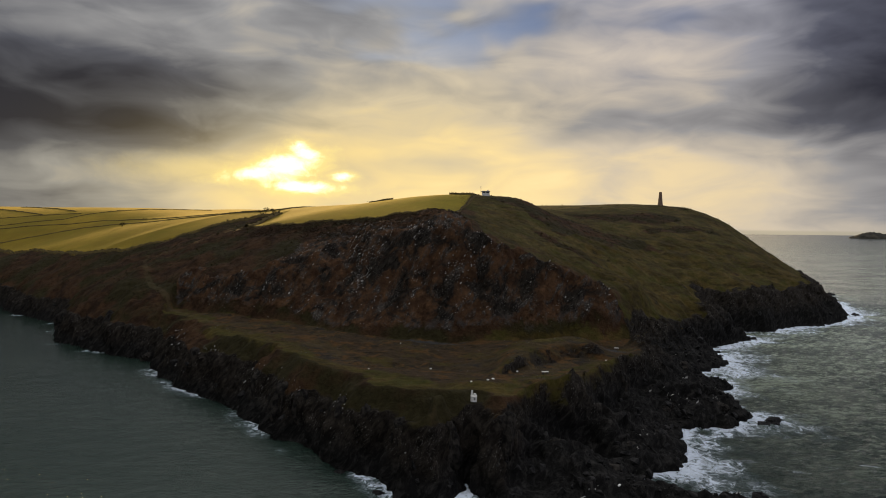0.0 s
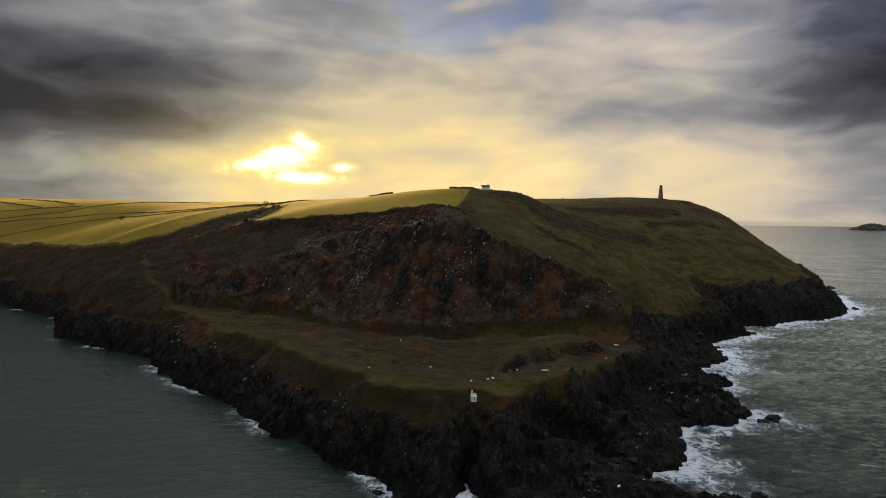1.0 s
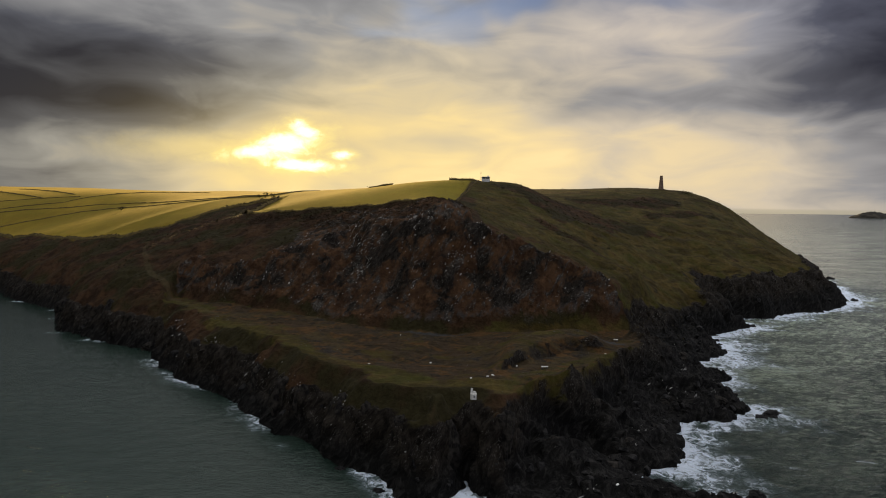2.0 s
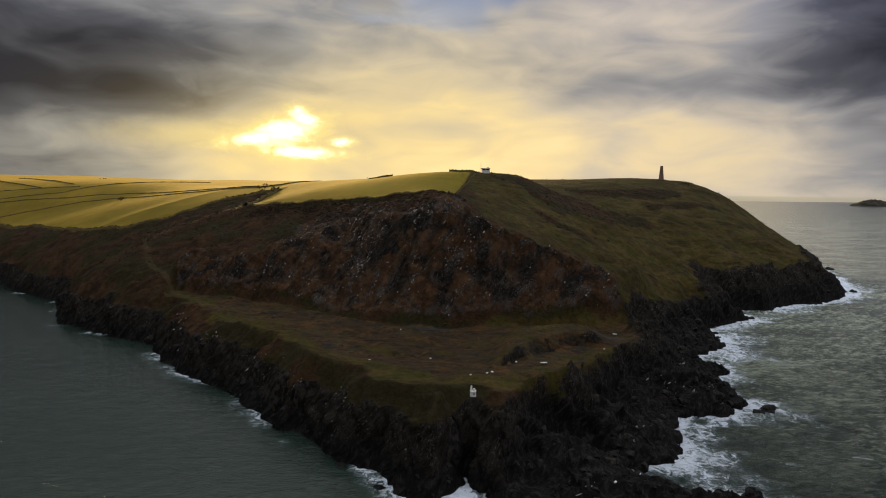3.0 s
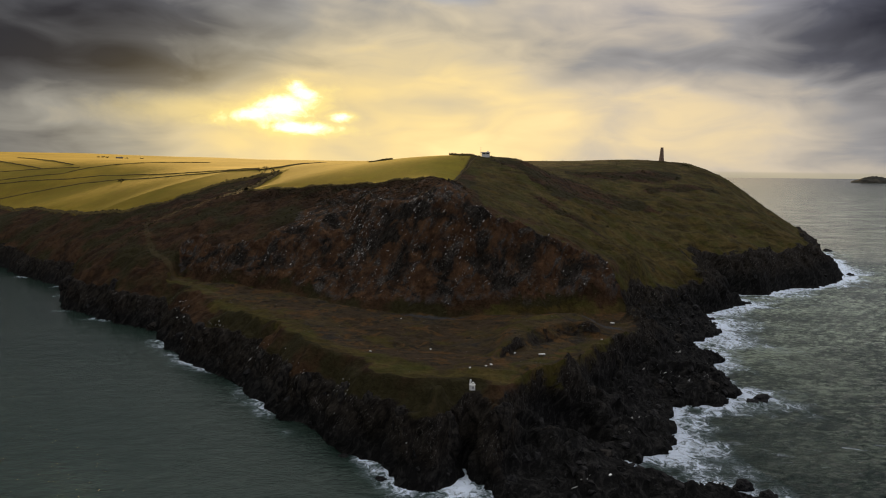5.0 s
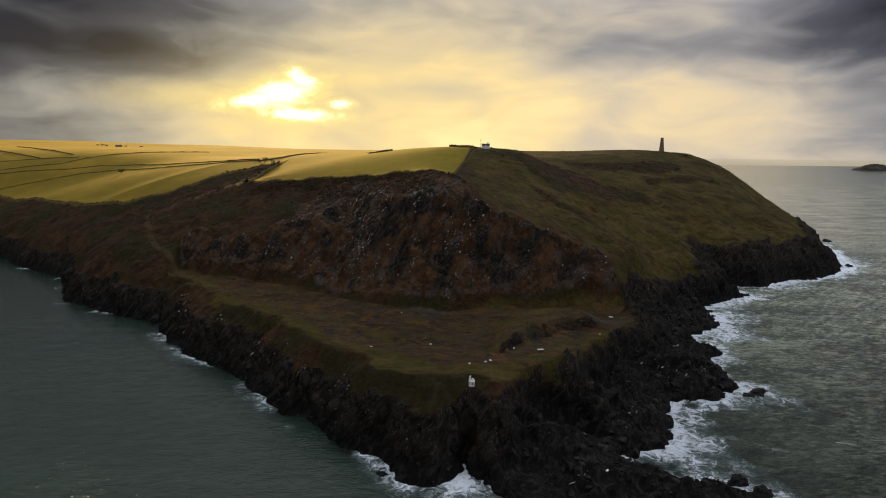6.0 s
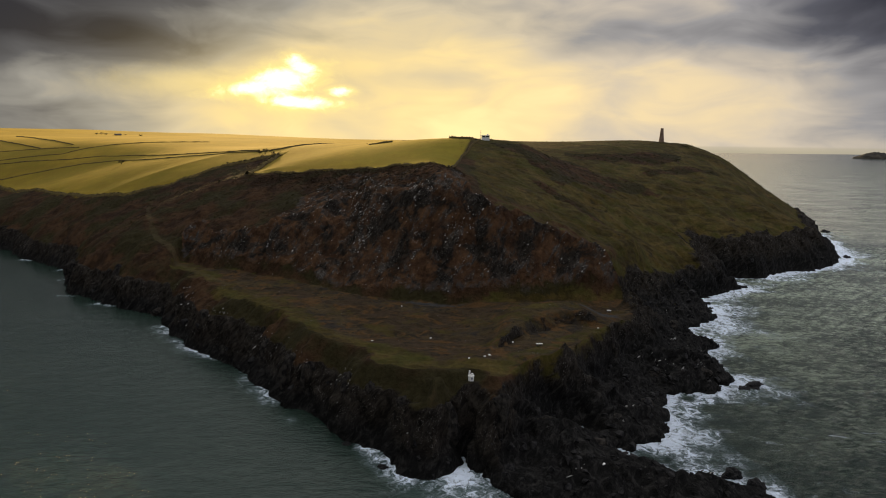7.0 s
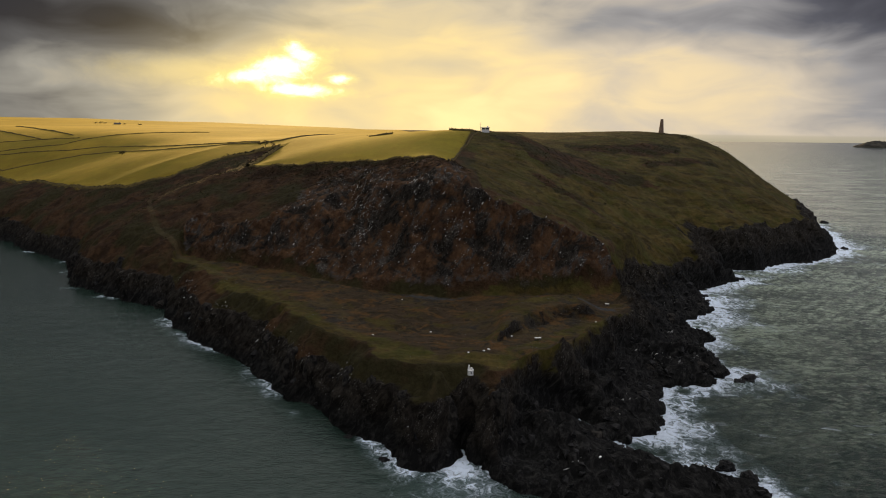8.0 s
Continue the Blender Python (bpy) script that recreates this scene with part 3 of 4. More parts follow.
# ---- headland ----
xs = spaced([(-2600, -360, 60, 6), (-360, -110, 3.0, 0.7), (-110, 132, 0.52, 0.52), (132, 340, 0.7, 2.2)])
ys = spaced([(104, 292, 0.52, 0.6), (292, 620, 0.7, 3.2), (620, 1400, 4, 14), (1400, 3100, 16, 60)])
gx, gy = np.meshgrid(xs, ys)
gx, gy = gx.ravel(), gy.ravel()
hz, shore_d, rock_m, face_m, floor_m, low_m = ground(gx, gy)
# the pastures lie in long even curves
def even(z, n, axis):
    pad = [(0, 0), (0, 0)]
    pad[axis] = (n + 1, n)
    c = np.cumsum(np.pad(z, pad, mode="edge"), axis=axis)
    return (np.take(c, range(2 * n + 1, c.shape[axis]), axis) - np.take(c, range(0, c.shape[axis] - 2 * n - 1), axis)) / (2 * n + 1)


grid_z = hz.reshape(len(ys), len(xs))
calm_z = grid_z
for _ in range(2):
    calm_z = even(even(calm_z, 22, 1), 9, 0)
turf_m = step(gy - np.where(gx < -112, np.interp(gx, valley_x, valley_y), np.interp(gx, ridge_x, ridge_y)), 8, 26) * step(gx, 8, -14) * step(gx, -150, -120) * step(gy, 640, 560)
hz = hz + turf_m * (calm_z.ravel() - hz)
# rock faces are broken sideways as well as upwards
skew_a, skew_b = gx + 0.8 * hz, gy - 1.1 * hz
shove = rock_m * step(hz, -1, 2)
bx = gx + shove * (1.3 * fbm(skew_a / 5, skew_b / 5, 3, 120) + 0.4 * grain(skew_a / 1.5, skew_b / 1.5, 125))
by = gy + shove * (1.3 * fbm(skew_a / 5, skew_b / 5, 3, 130) + 0.4 * grain(skew_a / 1.5, skew_b / 1.5, 135))
verts, quads = sheet(xs, ys, hz)
verts[:, 0], verts[:, 1] = bx, by
me, used = mesh_of("headland", verts, quads, (hz[quads] > -2.2).any(axis=1))
px, py = gx[used], gy[used]
edge_y = np.where(px < -112, np.interp(px, valley_x, valley_y), np.interp(px, ridge_x, ridge_y)) + 2.5 * fbm(px / 9, py / 9, 2, 140)
field = step(py - edge_y, -1, 1) * step(np.interp(py, [284, 392, 420, 640, 1000], [0, 17, 16, -20, -90]) - px, -1, 1)
mark(me, "field", field * 1.0)
mark(me, "rock", rock_m[used])
mark(me, "floor", floor_m[used] * (0.35 + 0.65 * step(shore_d[used], 14, 30)) * (1 - 0.45 * bump(px, py, 23, 196, 18, 12)))
mark(me, "face", face_m[used])
front = [(-84, 232), (-61, 211), (-41, 186), (-26, 174), (-13, 162), (0, 152), (14, 153), (27, 166), (40, 184), (55, 190)]
lush = 0.6 * step(line_distance(px, py, front), 8, 1) + 0.8 * bump(px, py, 33, 206, 11, 8) + 0.5 * bump(px, py, -70, 240, 14, 6)
mark(me, "lush", np.clip(lush, 0, 1) * step(hz[used], 12, 15) * step(hz[used], 30, 26))
mark(me, "grit", np.clip(bump(px, py, 54, 208, 9, 5.5) + 0.8 * bump(px, py, -3, 221, 16, 3), 0, 1))
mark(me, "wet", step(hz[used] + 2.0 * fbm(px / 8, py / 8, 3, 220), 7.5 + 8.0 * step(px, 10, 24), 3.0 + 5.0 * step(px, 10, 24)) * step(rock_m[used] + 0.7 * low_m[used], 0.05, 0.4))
green = step(px, 6, 22) * (1 - face_m[used])
belt = np.maximum(in_belt(px, py, BRACKEN_BELT, 6), in_belt(px, py, GORSE_BELT, 4))
belt = np.maximum(belt, step(line_distance(px, py, [(145, 441), (179, 462), (205, 480)]), 7, 2))
belt = np.maximum(belt, 0.7 * step(line_distance(px, py, [(52, 332), (62, 312), (76, 300)]), 7, 2))
mark(me, "scrub", np.clip(1.0 - 0.8 * green - 0.65 * floor_m[used] + 0.75 * belt + 0.25 * step(py, 300, 250) * green, 0, 1))
mark(me, "trod", step(line_distance(px, py, PATH_LINE), 2.2, 0.5))
me.materials.append(LAND)
tagged(new("ground", me), "dark rocky headland with quarry, rough grass and pasture above the sea", "headland", kind="structure")

# ---- sea ----
sx = spaced([(-16000, -400, 700, 12), (-400, -130, 6, 1.6), (-130, 40, 0.95, 0.8), (40, 300, 0.7, 0.8), (300, 460, 1.0, 6), (460, 16000, 12, 700)])
sy = spaced([(-1500, 60, 120, 6), (60, 420, 0.7, 0.75), (420, 640, 0.9, 6), (640, 16000, 12, 700)])
qx, qy = np.meshgrid(sx, sy)
qx, qy = qx.ravel(), qy.ravel()
sd = -shore_distance(qx + 2.6 * fbm(qx / 11, qy / 11, 3, 1), qy + 2.6 * fbm(qx / 11, qy / 11, 3, 11))
east = step(qx, 25, 60)
# wind waves: many trains of different length and heading, their crests drawn together and sharpened
wave_rng = random.Random(41)
swell, short, pull_x, pull_y = (np.zeros_like(qx) for _ in range(4))
gust = 0.75 + 0.35 * fbm(qx / 40, qy / 40, 2, 90)
for k in range(22):
    long = 2.2 * 1.095**k
    head = radians(wave_rng.gauss(80, 34))
    tall = 0.019 * long * wave_rng.uniform(0.7, 1.2) * (1.0 if long < 12 else 0.7)
    run = 2 * math.pi / long * (qx * math.cos(head) + qy * math.sin(head)) + wave_rng.uniform(0, 6.28) + 2.6 * fbm(qx / 22, qy / 22, 2, 91 + k)
    tall *= 1.0 if long < 7 else 0.5
    swell += tall * np.cos(run)
    if long < 6:
        short += tall * np.cos(run)
    pull_x -= 0.9 * tall * math.cos(head) * np.sin(run)
    pull_y -= 0.9 * tall * math.sin(head) * np.sin(run)
gust = gust * (0.18 + 0.82 * east) * step(qy, 700, 420) * step(qx, 420, 300) * step(qx, -260, -120) * step(qy, 58, 75)
swell, pull_x, pull_y = swell * gust, pull_x * gust, pull_y * gust
swell = swell + 1.3 * bump(qx, qy, 7, 131, 4, 3.5) * (0.6 + 0.4 * fbm(qx / 2, qy / 2, 2, 96))
reach = 7.0 + 18.0 * east * (0.6 + 0.75 * fbm(qx / 20, qy / 20, 3, 99) + 0.45 * fbm(qx / 6, qy / 6, 3, 98))
reach = np.maximum(reach, 4.0)
foam = np.clip(1.05 - sd / reach, 0, 1) * np.where(east > 0.5, 1.0, 0.76 * step(fbm(qx / 15, qy / 15, 2, 97), -0.1, 0.6)) * step(qy, 640, 500)
foam = np.maximum(foam, 0.95 * bump(qx, qy, 6, 130, 9, 5) + 0.55 * bump(qx, qy, 6, 121, 13, 7) + 0.4 * bump(qx, qy, 7.5, 133.5, 3, 2))
verts, quads = sheet(sx, sy, swell)
verts[:, 0] += pull_x
verts[:, 1] += pull_y
me, used = mesh_of("sea", verts, quads, (sd[quads] > -14).any(axis=1))
mark(me, "foam", np.clip(foam, 0, 1.3)[used])
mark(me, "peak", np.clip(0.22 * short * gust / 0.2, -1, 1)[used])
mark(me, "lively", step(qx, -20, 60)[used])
# where the water colour is raised for reflected sky, less close by
mark(me, "painted_sheen", (step(qx, 40, 130) * step(qx + qy, 6000, 1500) * (0.35 + 0.65 * step(qy, 120, 270)))[used])
mark(me, "open", (east * step(sd, 4, 30))[used])
me.materials.append(WATER)
tagged(new("water", me), "grey-green sea with white surf along the rocks", "sea", kind="structure")

# ---- materials of things ----
def plain(name, a, b, scale=3.0, rough=0.8, island=0.0, relief=0.02, metal=0.0):
    """Two tones broken up by noise, with pieces that differ a little."""

    def nodes(g, where, shader):
        shader.inputs["Metallic"].default_value = metal
        f = g.ramp(g.noise(where, scale, 5, 0.65), 0.35, 0.65)
        if island:
            f = g.math("ADD", f, g.math("MULTIPLY", g.math("SUBTRACT", g.add("ShaderNodeNewGeometry").outputs["Random Per Island"], 0.5), island), clamp=True)
        return g.mix(f, a, b), g.noise(where, scale * 4, 4, 0.6)

    return material(name, nodes, rough, relief, 0.08 if rough > 0.75 else 0.4)


ROCK = plain("slate_rock", (0.02, 0.019, 0.018), (0.13, 0.12, 0.105), 0.9, 0.85, 0.8, 0.2)
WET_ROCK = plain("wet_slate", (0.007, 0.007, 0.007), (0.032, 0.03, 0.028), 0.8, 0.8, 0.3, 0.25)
PALE_STONE = plain("pale_scree", (0.16, 0.155, 0.14), (0.6, 0.58, 0.53), 1.5, 0.8, 1.2, 0.05)
WHITE_STONE = plain("whitewashed_stone", (0.62, 0.6, 0.55), (0.8, 0.79, 0.75), 3.0, 0.7, 0.2, 0.03)
WHITE_PAINT = plain("weathered_white_paint", (0.6, 0.58, 0.52), (0.8, 0.78, 0.73), 2.0, 0.6, 0.0, 0.01)
DARK_GLASS = plain("dark_glass", (0.02, 0.022, 0.025), (0.03, 0.032, 0.035), 1.0, 0.1, 0.0, 0.0)
GREY_METAL = plain("galvanised_metal", (0.2, 0.2, 0.2), (0.3, 0.3, 0.3), 5.0, 0.45, 0.0, 0.0, 0.8)
TOWER_STONE = plain("rubble_masonry", (0.15, 0.1, 0.07), (0.27, 0.19, 0.135), 1.2, 0.9, 0.0, 0.08)
ROOF_SLATE = plain("roof_slate", (0.05, 0.05, 0.055), (0.09, 0.09, 0.095), 1.0, 0.7)
BANK_EARTH = plain("hedge_bank", (0.06, 0.045, 0.018), (0.13, 0.095, 0.034), 0.6, 0.95, 0.0, 0.2)
GORSE = plain("gorse_leaf", (0.02, 0.02, 0.008), (0.06, 0.05, 0.018), 0.4, 0.9, 0.9, 0.0)
HEATH = plain("dead_bracken", (0.026, 0.019, 0.011), (0.058, 0.037, 0.02), 0.12, 0.95, 0.35, 0.0)
TUSSOCK = plain("grass_tussock", (0.042, 0.038, 0.011), (0.084, 0.062, 0.02), 0.1, 0.95, 0.4, 0.0)
ISLET_TURF = plain("islet_rock_and_turf", (0.03, 0.028, 0.022), (0.075, 0.066, 0.05), 0.02, 0.95, 0.0, 1.0)
BARK = plain("bark", (0.04, 0.03, 0.022), (0.09, 0.07, 0.05), 2.0, 0.95)
FAR_LEAF = plain("winter_leaf", (0.06, 0.05, 0.022), (0.11, 0.085, 0.035), 0.5, 0.95, 0.6, 0.0)


# ---- builders ----
def part(name, bm, mat, parent, label=""):
    me = bpy.data.meshes.new(name)
    bm.to_mesh(me)
    bm.free()
    me.materials.append(mat)
    ob = new(name, me)
    ob.parent = parent
    return tagged(ob, label)


def arrays_part(name, verts, tris, mat, parent=None, smooth=False):
    me, _ = mesh_of(name, verts, tris, None, smooth)
    me.materials.append(mat)
    ob = new(name, me)
    ob.parent = parent
    return ob


def box(bm, size, at, bevel=0.03, taper=1.0):
    made = bmesh.ops.create_cube(bm, size=1.0, matrix=Matrix.Translation(at) @ Matrix.Diagonal((*size, 1)))
    for v in made["verts"]:
        if v.co.z > at[2]:
            v.co.x = at[0] + (v.co.x - at[0]) * taper
            v.co.y = at[1] + (v.co.y - at[1]) * taper
    if bevel:
        edges = {e for v in made["verts"] for e in v.link_edges}
        bmesh.ops.bevel(bm, geom=list(edges), offset=bevel, segments=2, affect="EDGES")


def drum(bm, r0, r1, z0, z1, sides=20, at=(0, 0)):
    bmesh.ops.create_cone(bm, cap_ends=True, segments=sides, radius1=r0, radius2=r1, depth=z1 - z0,
                          matrix=Matrix.Translation((at[0], at[1], (z0 + z1) / 2)))


def hull_shape(rng, points, flat):
    """An angular stone: the hull of random points, about 1 m across, as arrays."""
    bm = bmesh.new()
    for _ in range(points):
        v = Vector((rng.gauss(0, 1), rng.gauss(0, 1), rng.gauss(0, 1))).normalized() * rng.uniform(0.4, 0.55)
        bm.verts.new((v.x, v.y * 0.8, v.z * flat))
    out = bmesh.ops.convex_hull(bm, input=bm.verts)
    bmesh.ops.delete(bm, geom=list({v for v in out["geom_interior"] if isinstance(v, bmesh.types.BMVert)}), context="VERTS")
    bmesh.ops.triangulate(bm, faces=bm.faces)
    bm.verts.index_update()
    arr = np.array([v.co[:] for v in bm.verts]), np.array([[v.index for v in f.verts] for f in bm.faces])
    bm.free()
    return arr


def clump_shape(rng, blades, spread=0.5, tall=0.6, size=0.3):
    """A low bush of many small leaf pieces, about 1 m across, as arrays."""
    verts, tris = [], []
    for _ in range(blades):
        a, r = rng.uniform(0, 2 * math.pi), spread * math.sqrt(rng.random())
        c = Vector((r * math.cos(a), r * math.sin(a), tall * (1 - (r / spread) ** 2) * rng.uniform(0.25, 1.0)))
        u = Vector((rng.gauss(0, 1), rng.gauss(0, 1), rng.gauss(0, 0.6))).normalized() * size * rng.uniform(0.5, 1.2)
        w = Vector((rng.gauss(0, 1), rng.gauss(0, 1), rng.gauss(0, 1))).normalized() * size * rng.uniform(0.4, 0.9)
        k = len(verts)
        verts += [c - u * 0.5, c + u * 0.5, c + w, c - w * 0.6]
        tris += [(k, k + 1, k + 2), (k, k + 3, k + 1)]
    return np.array([v[:] for v in verts]), np.array(tris)


def scatter(name, shapes, places, mat, label, category, tilt=0.15, stretch=(0.7, 1.3), lean=None):
    """Joins copies of the shapes at places (x, y, z, size) into one object of countless pieces."""
    rng = random.Random(name)
    verts, tris, count = [], [], 0
    for x, y, z, size in places:
        v, f = rng.choice(shapes)
        m = pose(0, 0, 0, rng.gauss(0, 57) * tilt, rng.gauss(0, 57) * tilt, rng.uniform(0, 360)).to_3x3()
        long = 1.0
        if lean:
            m = (Vector(lean) + Vector((rng.gauss(0, 0.25), rng.gauss(0, 0.25), rng.gauss(0, 0.25)))).to_track_quat("X", "Z").to_matrix() @ pose(0, 0, 0, rng.uniform(0, 360)).to_3x3()
            long = rng.uniform(1.2, 2.6)
        k = np.array(m) @ np.diag([long * size * rng.uniform(*stretch), size * rng.uniform(*stretch), size * rng.uniform(*stretch)])
        verts.append(v @ k.T + (x, y, z))
        tris.append(f + count)
        count += len(v)
    ob = arrays_part(name, np.concatenate(verts), np.concatenate(tris), mat)
    return tagged(ob, label, category, kind="stuff")


def sown(rng, n, x0, x1, y0, y1, wanted, lo, hi, sink=0.1, bias=2.0):
    """Random places on the land where wanted(masks) says so, with sizes from lo to hi, mostly small."""
    x, y = rng.uniform(x0, x1, n), rng.uniform(y0, y1, n)
    h, d, rock, face, floor, low = ground(x, y)
    keep = rng.random(n) < wanted(x, y, h, d, rock, face, floor, low)
    size = lo + (hi - lo) * rng.random(n) ** bias
    shift_x = rock * step(h, -1, 2) * 1.3 * fbm((x + 0.8 * h) / 5, (y - 1.1 * h) / 5, 3, 120)
    shift_y = rock * step(h, -1, 2) * 1.3 * fbm((x + 0.8 * h) / 5, (y - 1.1 * h) / 5, 3, 130)
    return np.column_stack([x + shift_x, y + shift_y, h - sink * size, size])[keep]


def thing(name, at, label, category, turn=0.0, group=""):
    ob = new(name)
    ob.matrix_world = pose(*at, 0, 0, turn)
    return tagged(ob, label, category, group)


# ---- daymark tower on the far shoulder ----
def build_daymark():
    at = (190.4, 556, height(190.4, 556) - 0.4)
    tower = thing("daymark_tower", at, "tapering dark stone daymark tower on the grassy hilltop", "tower", 20)
    bm = bmesh.new()
    rings = []
    for k in range(9):
        f = k / 8
        r = 2.15 * (1 - f) + 1.15 * f + 0.12 * (1 - f) ** 3
        rings.append([bm.verts.new((r * math.cos(a), r * math.sin(a), 12.1 * f)) for a in (2 * math.pi * i / 20 for i in range(20))])
    for lower, upper in zip(rings, rings[1:]):
        for i in range(20):
            bm.faces.new((lower[i], lower[(i + 1) % 20], upper[(i + 1) % 20], upper[i]))
    inner = [bm.verts.new((v.co.x * 0.7, v.co.y * 0.7, 12.1)) for v in rings[-1]]
    pit = [bm.verts.new((v.co.x, v.co.y, 10.9)) for v in inner]
    for i in range(20):
        j = (i + 1) % 20
        bm.faces.new((rings[-1][i], rings[-1][j], inner[j], inner[i]))
        bm.faces.new((inner[i], inner[j], pit[j], pit[i]))
    bm.faces.new(pit)
    part("shaft", bm, TOWER_STONE, tower)
    bm = bmesh.new()
    drum(bm, 2.45, 2.38, 0.0, 0.55, 20)
    part("plinth", bm, TOWER_STONE, tower)


build_daymark()


# ---- lookout station on the summit ----
def build_lookout():
    x, y = 26.4, 398
    at = (x, y, height(x, y) - 0.25)
    hut = thing("lookout_station", (x, y, at[2]), "white lookout hut with wide windows and mast on the summit", "lookout hut", 8)
    bm = bmesh.new()
    box(bm, (5.0, 3.6, 1.9), (0, 0, 0.95), 0.04)
    for px_, py_ in ((-2.35, -1.65), (2.35, -1.65), (-2.35, 1.65), (2.35, 1.65), (0, -1.65), (0, 1.65)):
        box(bm, (0.3, 0.3, 1.0), (px_, py_, 2.38), 0.02)
    part("wall", bm, WHITE_PAINT, hut)
    bm = bmesh.new()
    box(bm, (5.5, 4.2, 0.34), (0, 0, 3.05), 0.06)
    part("roof", bm, WHITE_PAINT, hut)
    for cx in (-1.18, 1.18):
        bm = bmesh.new()
        box(bm, (2.0, 0.05, 0.96), (cx, -1.62, 2.38), 0)
        part("window", bm, DARK_GLASS, hut, "wide dark lookout window")
    bm = bmesh.new()
    drum(bm, 0.1, 0.06, 0.0, 6.4, 8, (-2.9, -0.4))
    mast = part("mast", bm, GREY_METAL, hut, "thin metal radio mast")
    for wide, up in ((1.1, 5.0), (0.7, 5.8)):
        bm = bmesh.new()
        box(bm, (wide, 0.08, 0.08), (-2.9, -0.4, up), 0)
        part("aerial", bm, GREY_METAL, mast)
    bm = bmesh.new()
    box(bm, (0.9, 0.7, 0.8), (1.7, 0.4, 3.6), 0.04)
    part("vent_box", bm, WHITE_PAINT, hut)


build_lookout()


# ---- navigation light on the quarry edge ----
def build_light():
    x, y = 7.7, 146.2
    at = (x, y, height(x, y) - 0.15)
    light = thing("navigation_light", at, "white-painted concrete beacon drum with a lantern post on rough grass", "beacon", 10)
    bm = bmesh.new()
    drum(bm, 0.74, 0.70, 0.0, 1.35, 24)
    drum(bm, 0.80, 0.80, 1.28, 1.42, 24)
    part("drum", bm, WHITE_PAINT, light)
    bm = bmesh.new()
    box(bm, (0.46, 0.4, 1.0), (-0.42, 0.1, 1.85), 0.05, 0.85)
    post = part("post", bm, WHITE_PAINT, light)
    bm = bmesh.new()
    drum(bm, 0.2, 0.18, 2.34, 2.62, 14, (-0.36, 0.1))
    part("lantern", bm, WHITE_PAINT, post, "small white lantern housing")
    for a in range(0, 360, 60):
        bm = bmesh.new()
        drum(bm, 0.03, 0.03, 1.4, 1.85, 6, (0.66 * math.cos(radians(a)), 0.66 * math.sin(radians(a))))
        part("guard_post", bm, WHITE_PAINT, light)
    bm = bmesh.new()
    box(bm, (0.5, 0.4, 0.55), (0.22, 0.0, 1.68), 0.04)
    part("battery_box", bm, WHITE_PAINT, light)
    bm = bmesh.new()
    box(bm, (0.32, 0.04, 0.5), (0.05, -0.735, 0.85), 0.01)
    part("hatch", bm, GREY_METAL, light, "grey metal service hatch")


build_light()


# ---- slab bench and whitewashed stones on the quarry floor ----
def build_slab(at_xy, length, turn):
    x, y = at_xy
    slab = thing("stone_bench", (x, y, height(x, y) - 0.05), "pale stone slab bench on dark blocks, quarry floor", "bench", turn, "stone benches")
    bm = bmesh.new()
    box(bm, (length, 0.7, 0.2), (0, 0, 0.72), 0.05)
    part("seat", bm, WHITE_STONE, slab, "pale flat stone seat")
    for side in (-1, 1):
        bm = bmesh.new()
        box(bm, (0.4, 0.55, 0.66), (side * length * 0.33, 0, 0.31), 0.06, 0.9)
        part("support", bm, ROCK, slab)


build_slab((28.6, 173.0), 1.9, 6)
build_slab((60.4, 217.5), 1.5, -14)

stone_rng = random.Random(5)
for sx_, sy_, size in ((7.6, 157, 0.55), (11.8, 158, 0.6), (13.2, 159.3, 0.75), (21.2, 177.5, 0.95), (-20, 175, 0.8), (-3, 183, 0.6),
                       (-14, 217, 0.5), (82, 205, 0.6), (83, 199, 0.55), (36, 126, 0.8), (50, 191, 0.6), (24, 152, 0.5)):
    shape_v, shape_f = hull_shape(stone_rng, 22, 0.55)
    stone = arrays_part("white_stone", shape_v * size * 1.3, shape_f, WHITE_STONE)
    stone.matrix_world = pose(sx_, sy_, height(sx_, sy_) + 0.12 * size, 0, 0, stone_rng.uniform(0, 360))
    tagged(stone, "small whitewashed marker stone lying on rough ground", "stone", "whitewashed stones")


# ---- ridge wall, hedge banks ----
def along(points, gap):
    out = []
    for (ax, ay), (bx_, by_) in zip(points, points[1:]):
        n = max(1, int(math.hypot(bx_ - ax, by_ - ay) / gap))
        out += [(ax + (bx_ - ax) * i / n, ay + (by_ - ay) * i / n) for i in range(n)]
    return np.array(out + [points[-1]])


